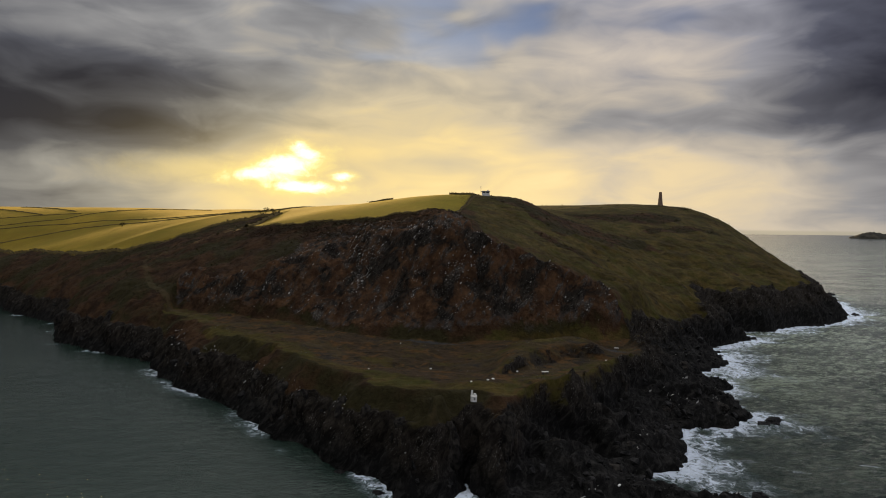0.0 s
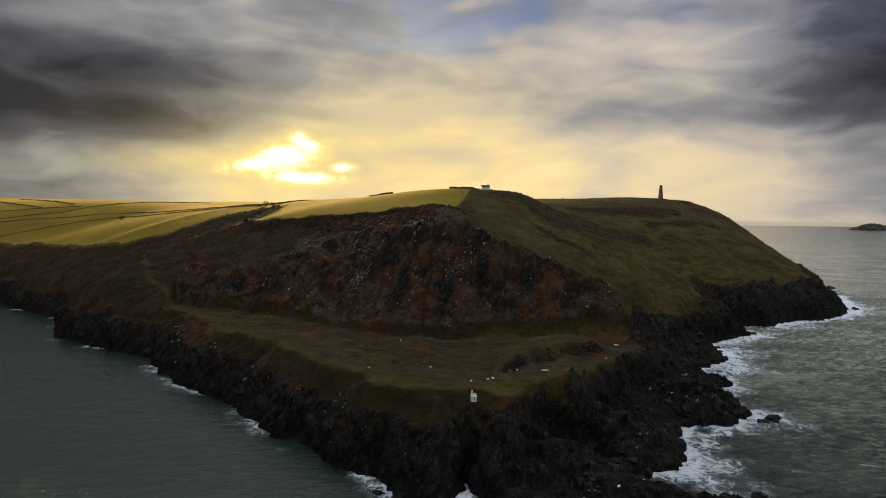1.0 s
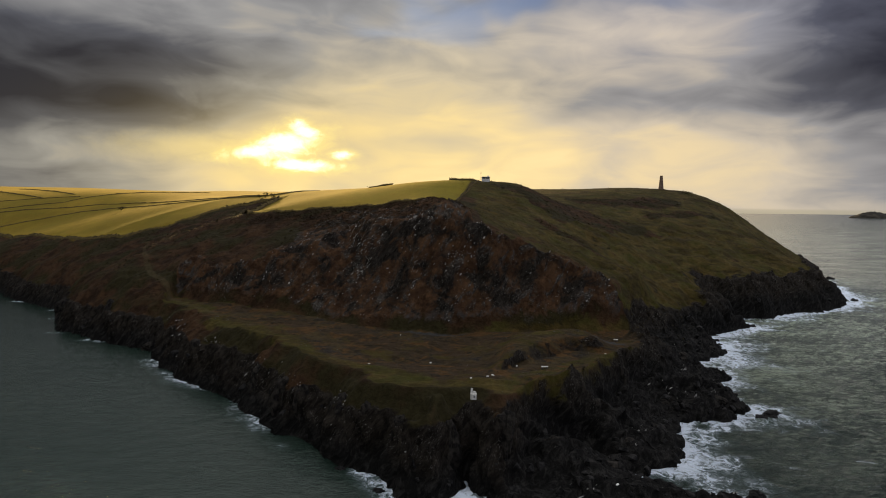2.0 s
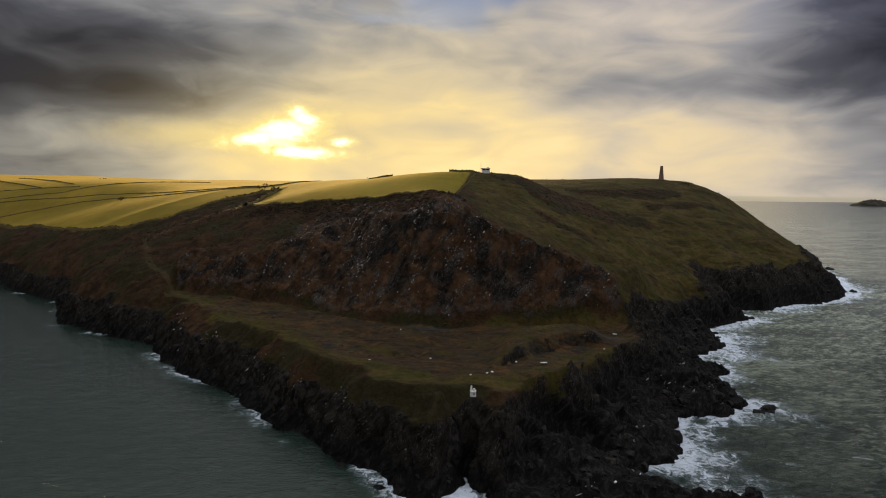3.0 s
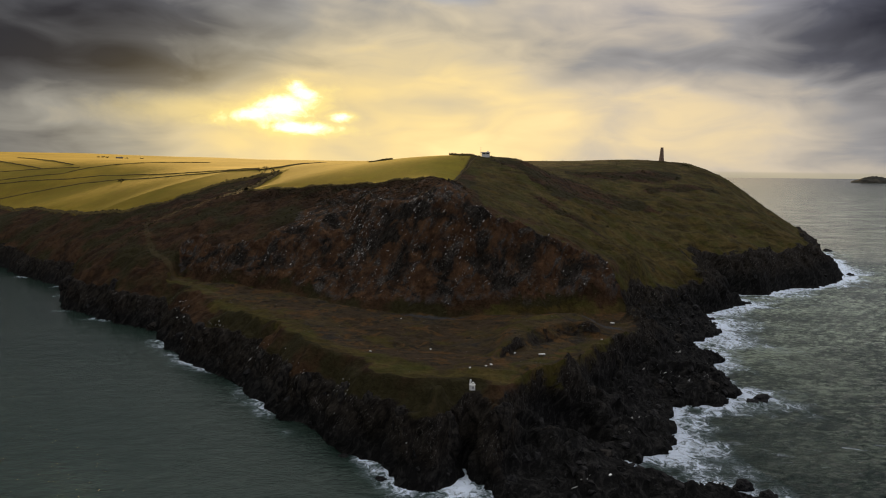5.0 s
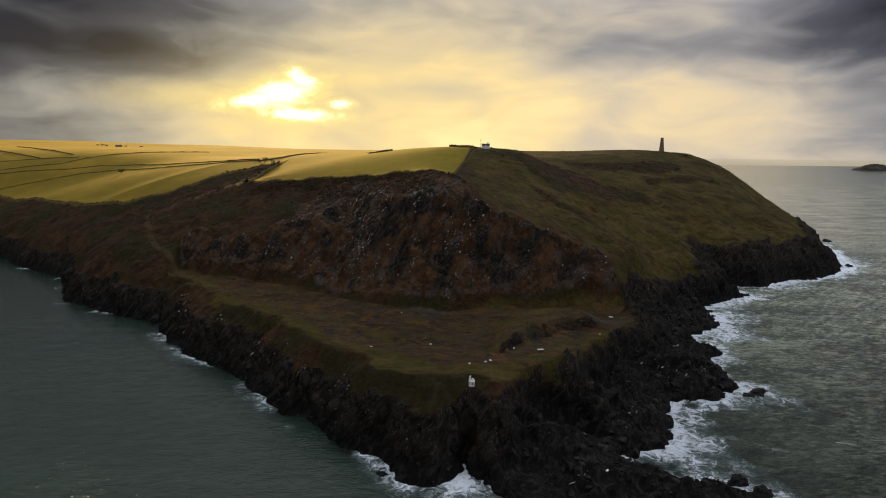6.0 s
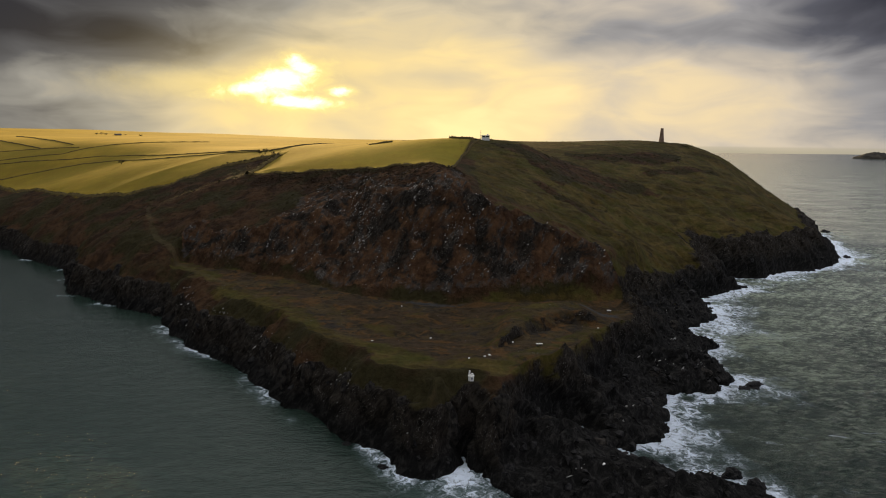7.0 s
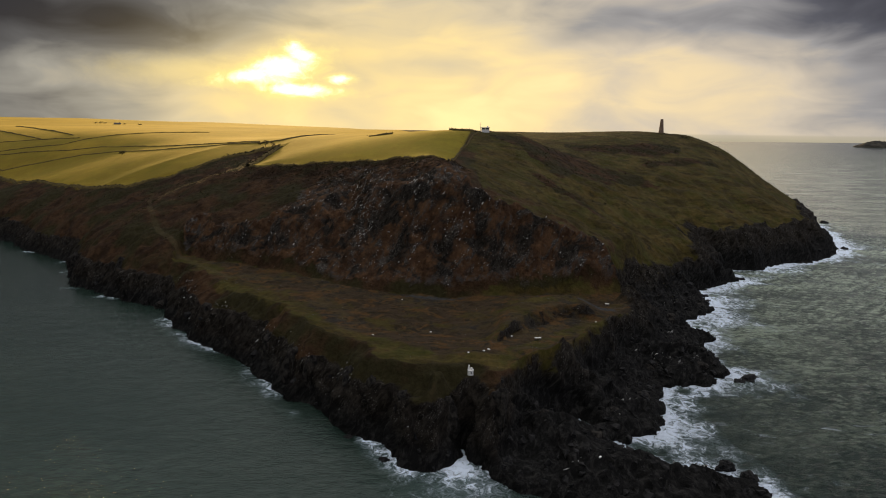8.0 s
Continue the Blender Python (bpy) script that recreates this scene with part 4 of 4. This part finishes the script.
def bank_arrays(points, gap, half, tall, seed):
    """A bank with sloping sides and an uneven top that follows the land."""
    p = along(points, gap)
    p = p + np.column_stack([0.8 * grain(p[:, 0] / 12, p[:, 1] / 12, seed), 0.8 * grain(p[:, 0] / 12, p[:, 1] / 12, seed + 1)])
    way = np.gradient(p, axis=0)
    side = np.column_stack([way[:, 1], -way[:, 0]]) / (np.linalg.norm(way, axis=1)[:, None] + 1e-9)
    tops = tall * (0.8 + 0.35 * grain(p[:, 0] / 5, p[:, 1] / 5, seed + 2))
    rows = []
    for off, up in ((-1.0, -0.6), (-0.75, 0.55), (-0.35, 0.95), (0.35, 1.0), (0.75, 0.55), (1.0, -0.6)):
        q = p + side * off * half
        z = ground(q[:, 0], q[:, 1])[0]
        rows.append(np.column_stack([q, z + np.where(up > 0, up * tops, -0.5)]))
    verts_ = np.concatenate(rows)
    n = len(p)
    quads_ = [(r * n + i, r * n + i + 1, (r + 1) * n + i + 1, (r + 1) * n + i) for r in range(5) for i in range(n - 1)]
    return verts_, np.array(quads_)[:, ::-1], p, tops


clump_rng = random.Random(9)
BUSHES = [clump_shape(clump_rng, 16) for _ in range(8)]
LOW_BUSHES = [clump_shape(clump_rng, 9, 0.5, 0.42, 0.34) for _ in range(8)]
BLADES = [clump_shape(clump_rng, 7, 0.4, 0.5, 0.3) for _ in range(8)]


def merged(shapes, places, rng, tilt=0.1):
    verts_, tris_, count = [], [], 0
    for x, y, z, size in places:
        v, f = rng.choice(shapes)
        k = np.array(pose(0, 0, 0, rng.gauss(0, 57) * tilt, rng.gauss(0, 57) * tilt, rng.uniform(0, 360)).to_3x3()) * size
        verts_.append(v @ k.T + (x, y, z))
        tris_.append(f + count)
        count += len(v)
    return np.concatenate(verts_), np.concatenate(tris_)


def build_hedge(points, gap, half, tall, label, shrubs=1.0, name="field_hedge", mat=None):
    seed = int(abs(points[0][0]) * 3 + abs(points[0][1]))
    verts_, quads_, p, tops = bank_arrays(points, gap, half, tall, seed)
    hedge = tagged(new(name), label, "hedge", "field hedges")
    arrays_part("bank", verts_, quads_, mat or BANK_EARTH, hedge, True)
    rng = random.Random(seed)
    places = []
    level_z = ground(p[:, 0], p[:, 1])[0]
    for (x, y), t, base in zip(p, tops, level_z):
        for _ in range(2):
            if rng.random() < shrubs * 0.8:
                places.append((x + rng.gauss(0, 0.4), y + rng.gauss(0, 0.4), base + t * rng.uniform(0.5, 0.95), rng.uniform(0.7, 1.5) * tall * 0.8))
    if places:
        v, f = merged(BUSHES, places, rng)
        tagged(arrays_part("shrubs", v, f, GORSE, hedge), kind="stuff")


HEDGES = [
    [(-470, 610), (-392, 562), (-373, 569), (-351, 575), (-326, 578), (-290, 568), (-236, 527), (-196, 508), (-138, 478)],
    [(-480, 625), (-420, 602), (-388, 602), (-353, 597), (-321, 598), (-281, 582), (-223, 542), (-140, 487)],
    [(-500, 640), (-429, 615), (-397, 617), (-370, 618), (-356, 633), (-337, 652), (-307, 689), (-270, 740)],
    [(-540, 700), (-458, 659), (-418, 652), (-367, 643)],
    [(-590, 886), (-469, 754), (-385, 665)],
    [(-620, 860), (-535, 771), (-459, 697), (-409, 650)],
    [(-138, 478), (-123, 486), (-114, 526), (-90, 600)],
]
for line, (gap, tall) in zip(HEDGES, ((2.2, 0.9), (2.4, 0.9), (3, 1.0), (3, 1.0), (5, 1.2), (5, 1.2), (2.5, 0.8))):
    build_hedge(line, gap, 0.8, 0.8 * tall, "dark low hedge bank with scrub between pasture fields", 0.35)
build_hedge([(-146, 428), (-135, 429), (-125, 434), (-113, 440)], 1.5, 2.0, 2.2, "thick dark hedge on the field corner above the cliff slope", 1.5)
build_hedge(VALLEY_EDGE[1:-1], 1.8, 1.6, 1.3, "ragged scrub bank where the pasture meets the cliff slope", 1.3)
build_hedge([(-113, 366), (-114, 395), (-114, 440)], 1.6, 1.6, 1.6, "thick dark hedge on the field corner above the cliff slope", 1.3)
build_hedge([(-111, 363), (-81, 349), (-60, 342), (-45, 337), (-19, 317), (2, 295)], 1.4, 1.2, 1.0, "low scrubby bank along the quarry top field", 1.0)

build_hedge([(20, 395), (13, 402), (4, 408)], 1.4, 1.2, 1.3, "low dark scrub bank atop the field beside the lookout", 1.2)
build_hedge([(-34, 424), (-43, 427), (-50, 430)], 1.6, 1.0, 0.9, "short ragged scrub bank on the field skyline", 1.0)


def build_ridge_wall():
    points = [(3, 280), (5, 312), (10, 345), (16, 374), (22, 391)]
    verts_, quads_, p, tops = bank_arrays(points, 0.8, 0.55, 1.15, 77)
    wall = tagged(new("stone_wall"), "rough dry stone wall climbing the ridge beside the field", "wall")
    arrays_part("wall_core", verts_, quads_, BANK_EARTH, wall)
    rng = random.Random(77)
    shapes = [hull_shape(rng, 12, 0.7) for _ in range(5)]
    level_z = ground(p[:, 0], p[:, 1])[0]
    places = [(x + rng.gauss(0, 0.2), y + rng.gauss(0, 0.2), base + t * rng.uniform(0.8, 1.05), rng.uniform(0.35, 0.8)) for (x, y), t, base in zip(p, tops, level_z)]
    v, f = merged(shapes, places, rng, 0.3)
    tagged(arrays_part("coping_stones", v, f, ROCK, wall), kind="stuff")


build_ridge_wall()


# ---- trees and a farm on the skyline ----
def build_tree(x, y, tall, wide, label):
    rng = random.Random(int(x * 7 + y))
    tree = thing("tree", (x, y, height(x, y) - 0.2), label, "tree", 0, "wind-bent trees")
    bm = bmesh.new()

    def limb(a, b, r0, r1):
        d = b - a
        m = Matrix.Translation((a + b) / 2) @ d.to_track_quat("Z", "Y").to_matrix().to_4x4()
        bmesh.ops.create_cone(bm, cap_ends=True, segments=7, radius1=r0, radius2=r1, depth=d.length, matrix=m)

    fork = Vector((0.04 * tall, 0, 0.2 * tall))
    limb(Vector((0, 0, 0)), fork, 0.05 * tall, 0.034 * tall)
    tips = []
    for i in range(7):
        a = i * 0.9 + rng.random()
        tip = fork + Vector((math.cos(a) * wide * rng.uniform(0.25, 0.48) + 0.06 * tall, math.sin(a) * wide * rng.uniform(0.25, 0.48), tall * rng.uniform(0.12, 0.68)))
        limb(fork, tip, 0.022 * tall, 0.007 * tall)
        tips.append(tip)
    part("trunk", bm, BARK, tree)
    places = []
    for _ in range(110):
        c = rng.choice(tips)
        places.append((c.x + rng.gauss(0, 0.12 * wide), c.y + rng.gauss(0, 0.12 * wide), c.z + rng.gauss(0, 0.07 * tall), rng.uniform(0.12, 0.24) * wide))
    v, f = merged(BUSHES, places, rng, 0.5)
    tagged(arrays_part("crown", v, f, FAR_LEAF, tree), kind="stuff")


for tx, ty, tall, wide in ((-127, 454, 4.5, 4.0), (-121, 450, 3.6, 3.5), (-133, 462, 3.2, 3.2), (-272, 537, 4.2, 4.0)):
    build_tree(tx, ty, tall, wide, "small wind-bent tree in winter leaf by a hedge")
for tx, ty, tall, wide in ((-938, 1735, 4.5, 7), (-926, 1738, 6, 8), (-912, 1733, 4.5, 7), (-846, 1706, 3.5, 6), (-765, 1620, 3, 7)):
    build_tree(tx, ty, tall, wide, "dark tree on the far farmland skyline")


def build_farmhouse():
    x, y = -868, 1712
    house = thing("farmhouse", (x, y, height(x, y) - 0.3), "low dark farmhouse with a pitched slate roof on the skyline", "house", 12)
    bm = bmesh.new()
    box(bm, (16, 7, 2.6), (0, 0, 1.3), 0)
    part("wall", bm, TOWER_STONE, house)
    bm = bmesh.new()
    pts = [(-8.4, -4, 2.55), (8.4, -4, 2.55), (8.4, 4, 2.55), (-8.4, 4, 2.55), (-8.4, 0, 4.8), (8.4, 0, 4.8)]
    vs = [bm.verts.new(p) for p in pts]
    for face_ in ((0, 1, 5, 4), (2, 3, 4, 5), (0, 4, 3), (1, 2, 5), (3, 2, 1, 0)):
        bm.faces.new([vs[i] for i in face_])
    roof = part("roof", bm, ROOF_SLATE, house)
    bm = bmesh.new()
    box(bm, (1.0, 1.0, 1.8), (5.5, 0, 5.2), 0.05)
    part("chimney", bm, TOWER_STONE, roof)


build_farmhouse()


# ---- islet out at sea ----
def build_islet():
    n = 90
    xs_, ys_ = np.linspace(2220, 2860, n), np.linspace(3400, 3760, 60)
    ax, ay = np.meshgrid(xs_, ys_)
    u, v = (ax - 2530) / 225, (ay - 3580) / 110
    body = np.clip(1 - (np.abs(u) ** 1.6 + v**2), -0.3, 1)
    z = 33 * np.sign(body) * np.abs(body) ** 0.75 * (0.8 + 0.28 * fbm(ax / 70, ay / 70, 4, 150)) + 4 * ridged(ax / 35, ay / 35, 3, 160) * (body > 0) + 12 * bump(ax, ay, 2400, 3570, 60, 70) - 2
    verts_, quads_ = sheet(xs_, ys_, z)
    islet = arrays_part("islet", verts_, quads_, ISLET_TURF, None, True)
    tagged(islet, "low dark rocky islet far out in the sea", "island")


build_islet()


# ---- rocks standing in the surf ----
def build_sea_rock(x, y, wide, deep, tall, seed):
    bm = bmesh.new()
    bmesh.ops.create_icosphere(bm, subdivisions=4, radius=1.0)
    off = Vector((seed * 3.7, seed * 1.3, 0))
    for v in bm.verts:
        k = 1 + 0.45 * noise.noise(v.co * 1.4 + off) + 0.3 * abs(noise.noise(v.co * 3.1 + off)) + 0.12 * noise.noise(v.co * 8 + off)
        v.co = Vector((v.co.x * wide * k, v.co.y * deep * k, v.co.z * tall * k))
    me_ = bpy.data.meshes.new("sea_rock")
    bm.to_mesh(me_)
    bm.free()
    me_.materials.append(WET_ROCK)
    rock_ = new("sea_rock", me_)
    rock_.matrix_world = pose(x, y, -0.2 * tall, 0, 0, seed * 40)
    tagged(rock_, "wet black rock standing in the white surf", "rock", "rocks in the surf")


for k, row in enumerate(((97.5, 184.5, 3.9, 1.8, 1.6), (93.5, 182.6, 1.6, 1.2, 0.9), (101.5, 224, 2.0, 1.2, 1.0), (125, 287, 2.2, 1.3, 1.0),
                         (159, 322, 2.5, 1.4, 1.2), (272, 415, 3.0, 2.0, 1.6), (332, 540, 4.0, 3.0, 2.0), (-13, 133, 1.2, 0.9, 0.6),
                         (-23, 144, 1.2, 0.9, 0.5), (66.5, 130.5, 2.4, 1.8, 2.0), (70, 126, 2.4, 1.8, 1.8), (61, 128.5, 1.8, 1.4, 1.2))):
    build_sea_rock(*row, k + 1)

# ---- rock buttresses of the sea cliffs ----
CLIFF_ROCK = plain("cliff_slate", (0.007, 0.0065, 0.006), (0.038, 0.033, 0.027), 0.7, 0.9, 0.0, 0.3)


def build_buttress(x, y, wide, deep, seed):
    top = height(x, y)
    tall = 0.55 * top + 1.6
    bm = bmesh.new()
    bmesh.ops.create_icosphere(bm, subdivisions=4, radius=1.0)
    off = Vector((seed * 2.9, seed * 5.3, seed))
    for v in bm.verts:
        c = v.co.copy()
        fin = abs(noise.noise(Vector((c.x * 2.6 + c.z * 1.1, c.y * 1.2, c.z * 0.5)) + off))
        k = 0.8 + 0.5 * noise.noise(c * 1.3 + off) + 0.55 * fin + 0.16 * noise.noise(c * 6 + off) + 0.07 * noise.noise(c * 14 + off)
        v.co = Vector((c.x * wide * k + 0.25 * c.z * wide, c.y * deep * k, c.z * tall * (0.85 + 0.15 * k)))
    me_ = bpy.data.meshes.new("rock_buttress")
    bm.to_mesh(me_)
    bm.free()
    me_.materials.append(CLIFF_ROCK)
    ob = new("rock_buttress", me_)
    ob.matrix_world = pose(x, y, top - 0.84 * tall, 0, 0, seed * 23 % 60 - 30)
    tagged(ob, "dark jagged slate buttress jutting from the sea cliff", "rock", "cliff buttresses")


for k, row in enumerate(((1.5, 138, 2.6, 3.4), (-9, 142.5, 3.0, 3.2), (-18, 149, 2.6, 2.8), (-25, 156, 3.2, 3.0), (-37, 167.5, 2.6, 2.4), (-43.5, 173, 3.2, 3.0),
                         (-54, 186, 2.8, 3.0), (-69, 204, 3.4, 3.0), (-86, 219, 3.0, 2.8), (14, 136.5, 3.0, 3.0), (25, 141, 3.6, 3.0), (38, 141, 3.0, 2.4),
                         (46, 152, 3.6, 3.0), (57, 166, 3.4, 3.0), (67, 186, 3.0, 3.0), (81, 186, 4.0, 3.0), (88, 231, 3.6, 3.2), (113, 264, 3.4, 3.0),
                         (54, 189, 3.0, 2.6), (-120, 259, 3.6, 3.4), (-150, 285, 3.6, 3.4), (-190, 316, 4.0, 3.6), (130, 300, 3.6, 3.2), (152, 322, 3.6, 3.0))):
    build_buttress(*row, k + 1)

# ---- loose rock, scree and scrub on the land ----
sow = np.random.default_rng(12)
hull_rng = random.Random(3)
BLOCKS = [hull_shape(hull_rng, 13, 0.8) for _ in range(10)]
PLATES = [hull_shape(hull_rng, 11, 0.35) for _ in range(10)]

places = sown(sow, 16000, -130, 135, 108, 300, lambda x, y, h, d, r, fa, fl, lo: step(d, -2, 0.5) * step(d, 22, 4) * (0.35 + 0.3 * lo) * (1 - fl) * np.maximum(step(h, 10, 6), lo), 0.7, 3.4, 0.0, 2.5)
scatter("shore_rocks", BLOCKS, places, WET_ROCK, "jumble of dark wet angular rocks along the shore", "rocks", 0.5)
places = sown(sow, 9000, -330, 300, 240, 480, lambda x, y, h, d, r, fa, fl, lo: step(d, -2, 0.5) * step(d, 16, 3) * 0.4 * step(h, 12, 7), 1.0, 3.6, 0.0, 2.5)
scatter("shore_rocks", BLOCKS, places, WET_ROCK, "jumble of dark wet angular rocks along the shore", "rocks", 0.5)
clots = lambda x, y: step(fbm(x / 9, y / 9, 3, 170), 0.15, 0.75)
BED = (0.62, -0.2, 0.76)
ribs = lambda x, y, h: step(fbm((0.76 * x + 0.3 * y - 0.62 * h) / 3.2, (0.62 * x - 0.2 * y + 0.76 * h) / 13, 4, 171), 0.15, 0.8)
places = sown(sow, 70000, -110, 70, 205, 330, lambda x, y, h, d, r, fa, fl, lo: fa * step(h, 60, 54) * (0.035 + 0.65 * ribs(x, y, h) * (0.4 + 0.6 * step(h, 54, 40))) * (0.35 + 0.65 * step(h, 18, 30)) * (0.25 + 0.75 * step(x, 34, 14)), 0.26, 0.9, -0.25, 2.4)
scatter("scree", PLATES, places, PALE_STONE, "pale broken slate scattered over the quarry face", "scree", 0.6, (0.4, 1.1), BED)
places = sown(sow, 26000, -110, 100, 120, 260, lambda x, y, h, d, r, fa, fl, lo: (1 - fa) * (1 - fl) * step(d, 1, 4) * step(d, 15, 8) * 0.6 * clots(x, y) * step(h, 3, 6) * step(h, 16, 13), 0.25, 1.0, -0.2, 2.4)
scatter("cliff_stones", PLATES, places, PALE_STONE, "pale lichened slate on the cliff edge", "stones", 0.8, (0.35, 1.3), BED)

places = sown(sow, 5000, -95, 70, 145, 240, lambda x, y, h, d, r, fa, fl, lo: fl * step(d, 8, 14) * (0.05 + 0.5 * step(fbm(x / 7, y / 7, 3, 240), 0.3, 0.8)), 0.15, 0.6, -0.1, 2.5)
scatter("rubble", BLOCKS, places, ROCK, "small grey slate rubble strewn over the quarry floor", "rubble", 0.5)

scrubby = lambda x, y: 0.25 + 0.75 * step(fbm(x / 14, y / 14, 3, 180), -0.3, 0.5)
off_field = lambda x, y: 1 - step(y - np.where(x < -112, np.interp(x, valley_x, valley_y), np.interp(x, ridge_x, ridge_y)), -2, 0) * (x < 20)
places = sown(sow, 26000, -330, 12, 180, 520, lambda x, y, h, d, r, fa, fl, lo: step(d, 6, 14) * (1 - fl) * off_field(x, y) * scrubby(x, y) * (1 - 0.85 * fa), 0.6, 1.7, 0.1)
strip = sown(sow, 9000, -112, 10, 268, 352, lambda x, y, h, d, r, fa, fl, lo: step(h, 47, 53) * off_field(x, y) * 0.85, 0.9, 1.9, 0.05, 1.0)
scatter("bracken", LOW_BUSHES, np.concatenate([places, strip]), HEATH, "dead brown bracken covering the cliff slopes", "bracken")
places = sown(sow, 9000, -330, 12, 180, 520, lambda x, y, h, d, r, fa, fl, lo: step(d, 8, 16) * (1 - fl) * off_field(x, y) * step(fbm(x / 18, y / 18, 3, 190), 0.0, 0.6) * (1 - 0.75 * fa), 0.7, 2.0, 0.1)
scatter("gorse", BUSHES, places, GORSE, "dark gorse bushes over the cliff slopes", "gorse")
GORSE_LINES = [[(145, 441), (179, 462), (205, 480)], [(52, 332), (62, 312)], [(205, 540), (220, 560)]]
near_gorse = lambda x, y: sum(step(line_distance(x, y, line), 7, 2) for line in GORSE_LINES) + in_belt(x, y, GORSE_BELT, 4) + 0.25 * in_belt(x, y, BRACKEN_BELT, 6)
places = sown(sow, 26000, 20, 270, 240, 570, lambda x, y, h, d, r, fa, fl, lo: step(d, 8, 20) * (1 - fa) * np.clip(0.9 * near_gorse(x, y) + 0.16 * step(fbm(x / 16, y / 9, 3, 200), 0.25, 0.7), 0, 1), 0.6, 1.8, 0.1)
scatter("gorse", BUSHES, places, GORSE, "dark gorse patches on the grassy seaward slope", "gorse")
places = sown(sow, 40000, 10, 260, 225, 480, lambda x, y, h, d, r, fa, fl, lo: step(d, 10, 22) * (1 - fa) * 0.5, 0.5, 1.3, 0.15)
scatter("tussocks", BLADES, places, TUSSOCK, "rough winter grass tussocks on the slope", "grass")
places = sown(sow, 16000, -100, 75, 140, 240, lambda x, y, h, d, r, fa, fl, lo: fl * (0.15 + 0.6 * step(fbm(x / 10, y / 10, 3, 210), 0.0, 0.6)), 0.3, 0.9, 0.15)
scatter("tussocks", BLADES, places, TUSSOCK, "rough winter grass tussocks on the quarry floor", "grass")
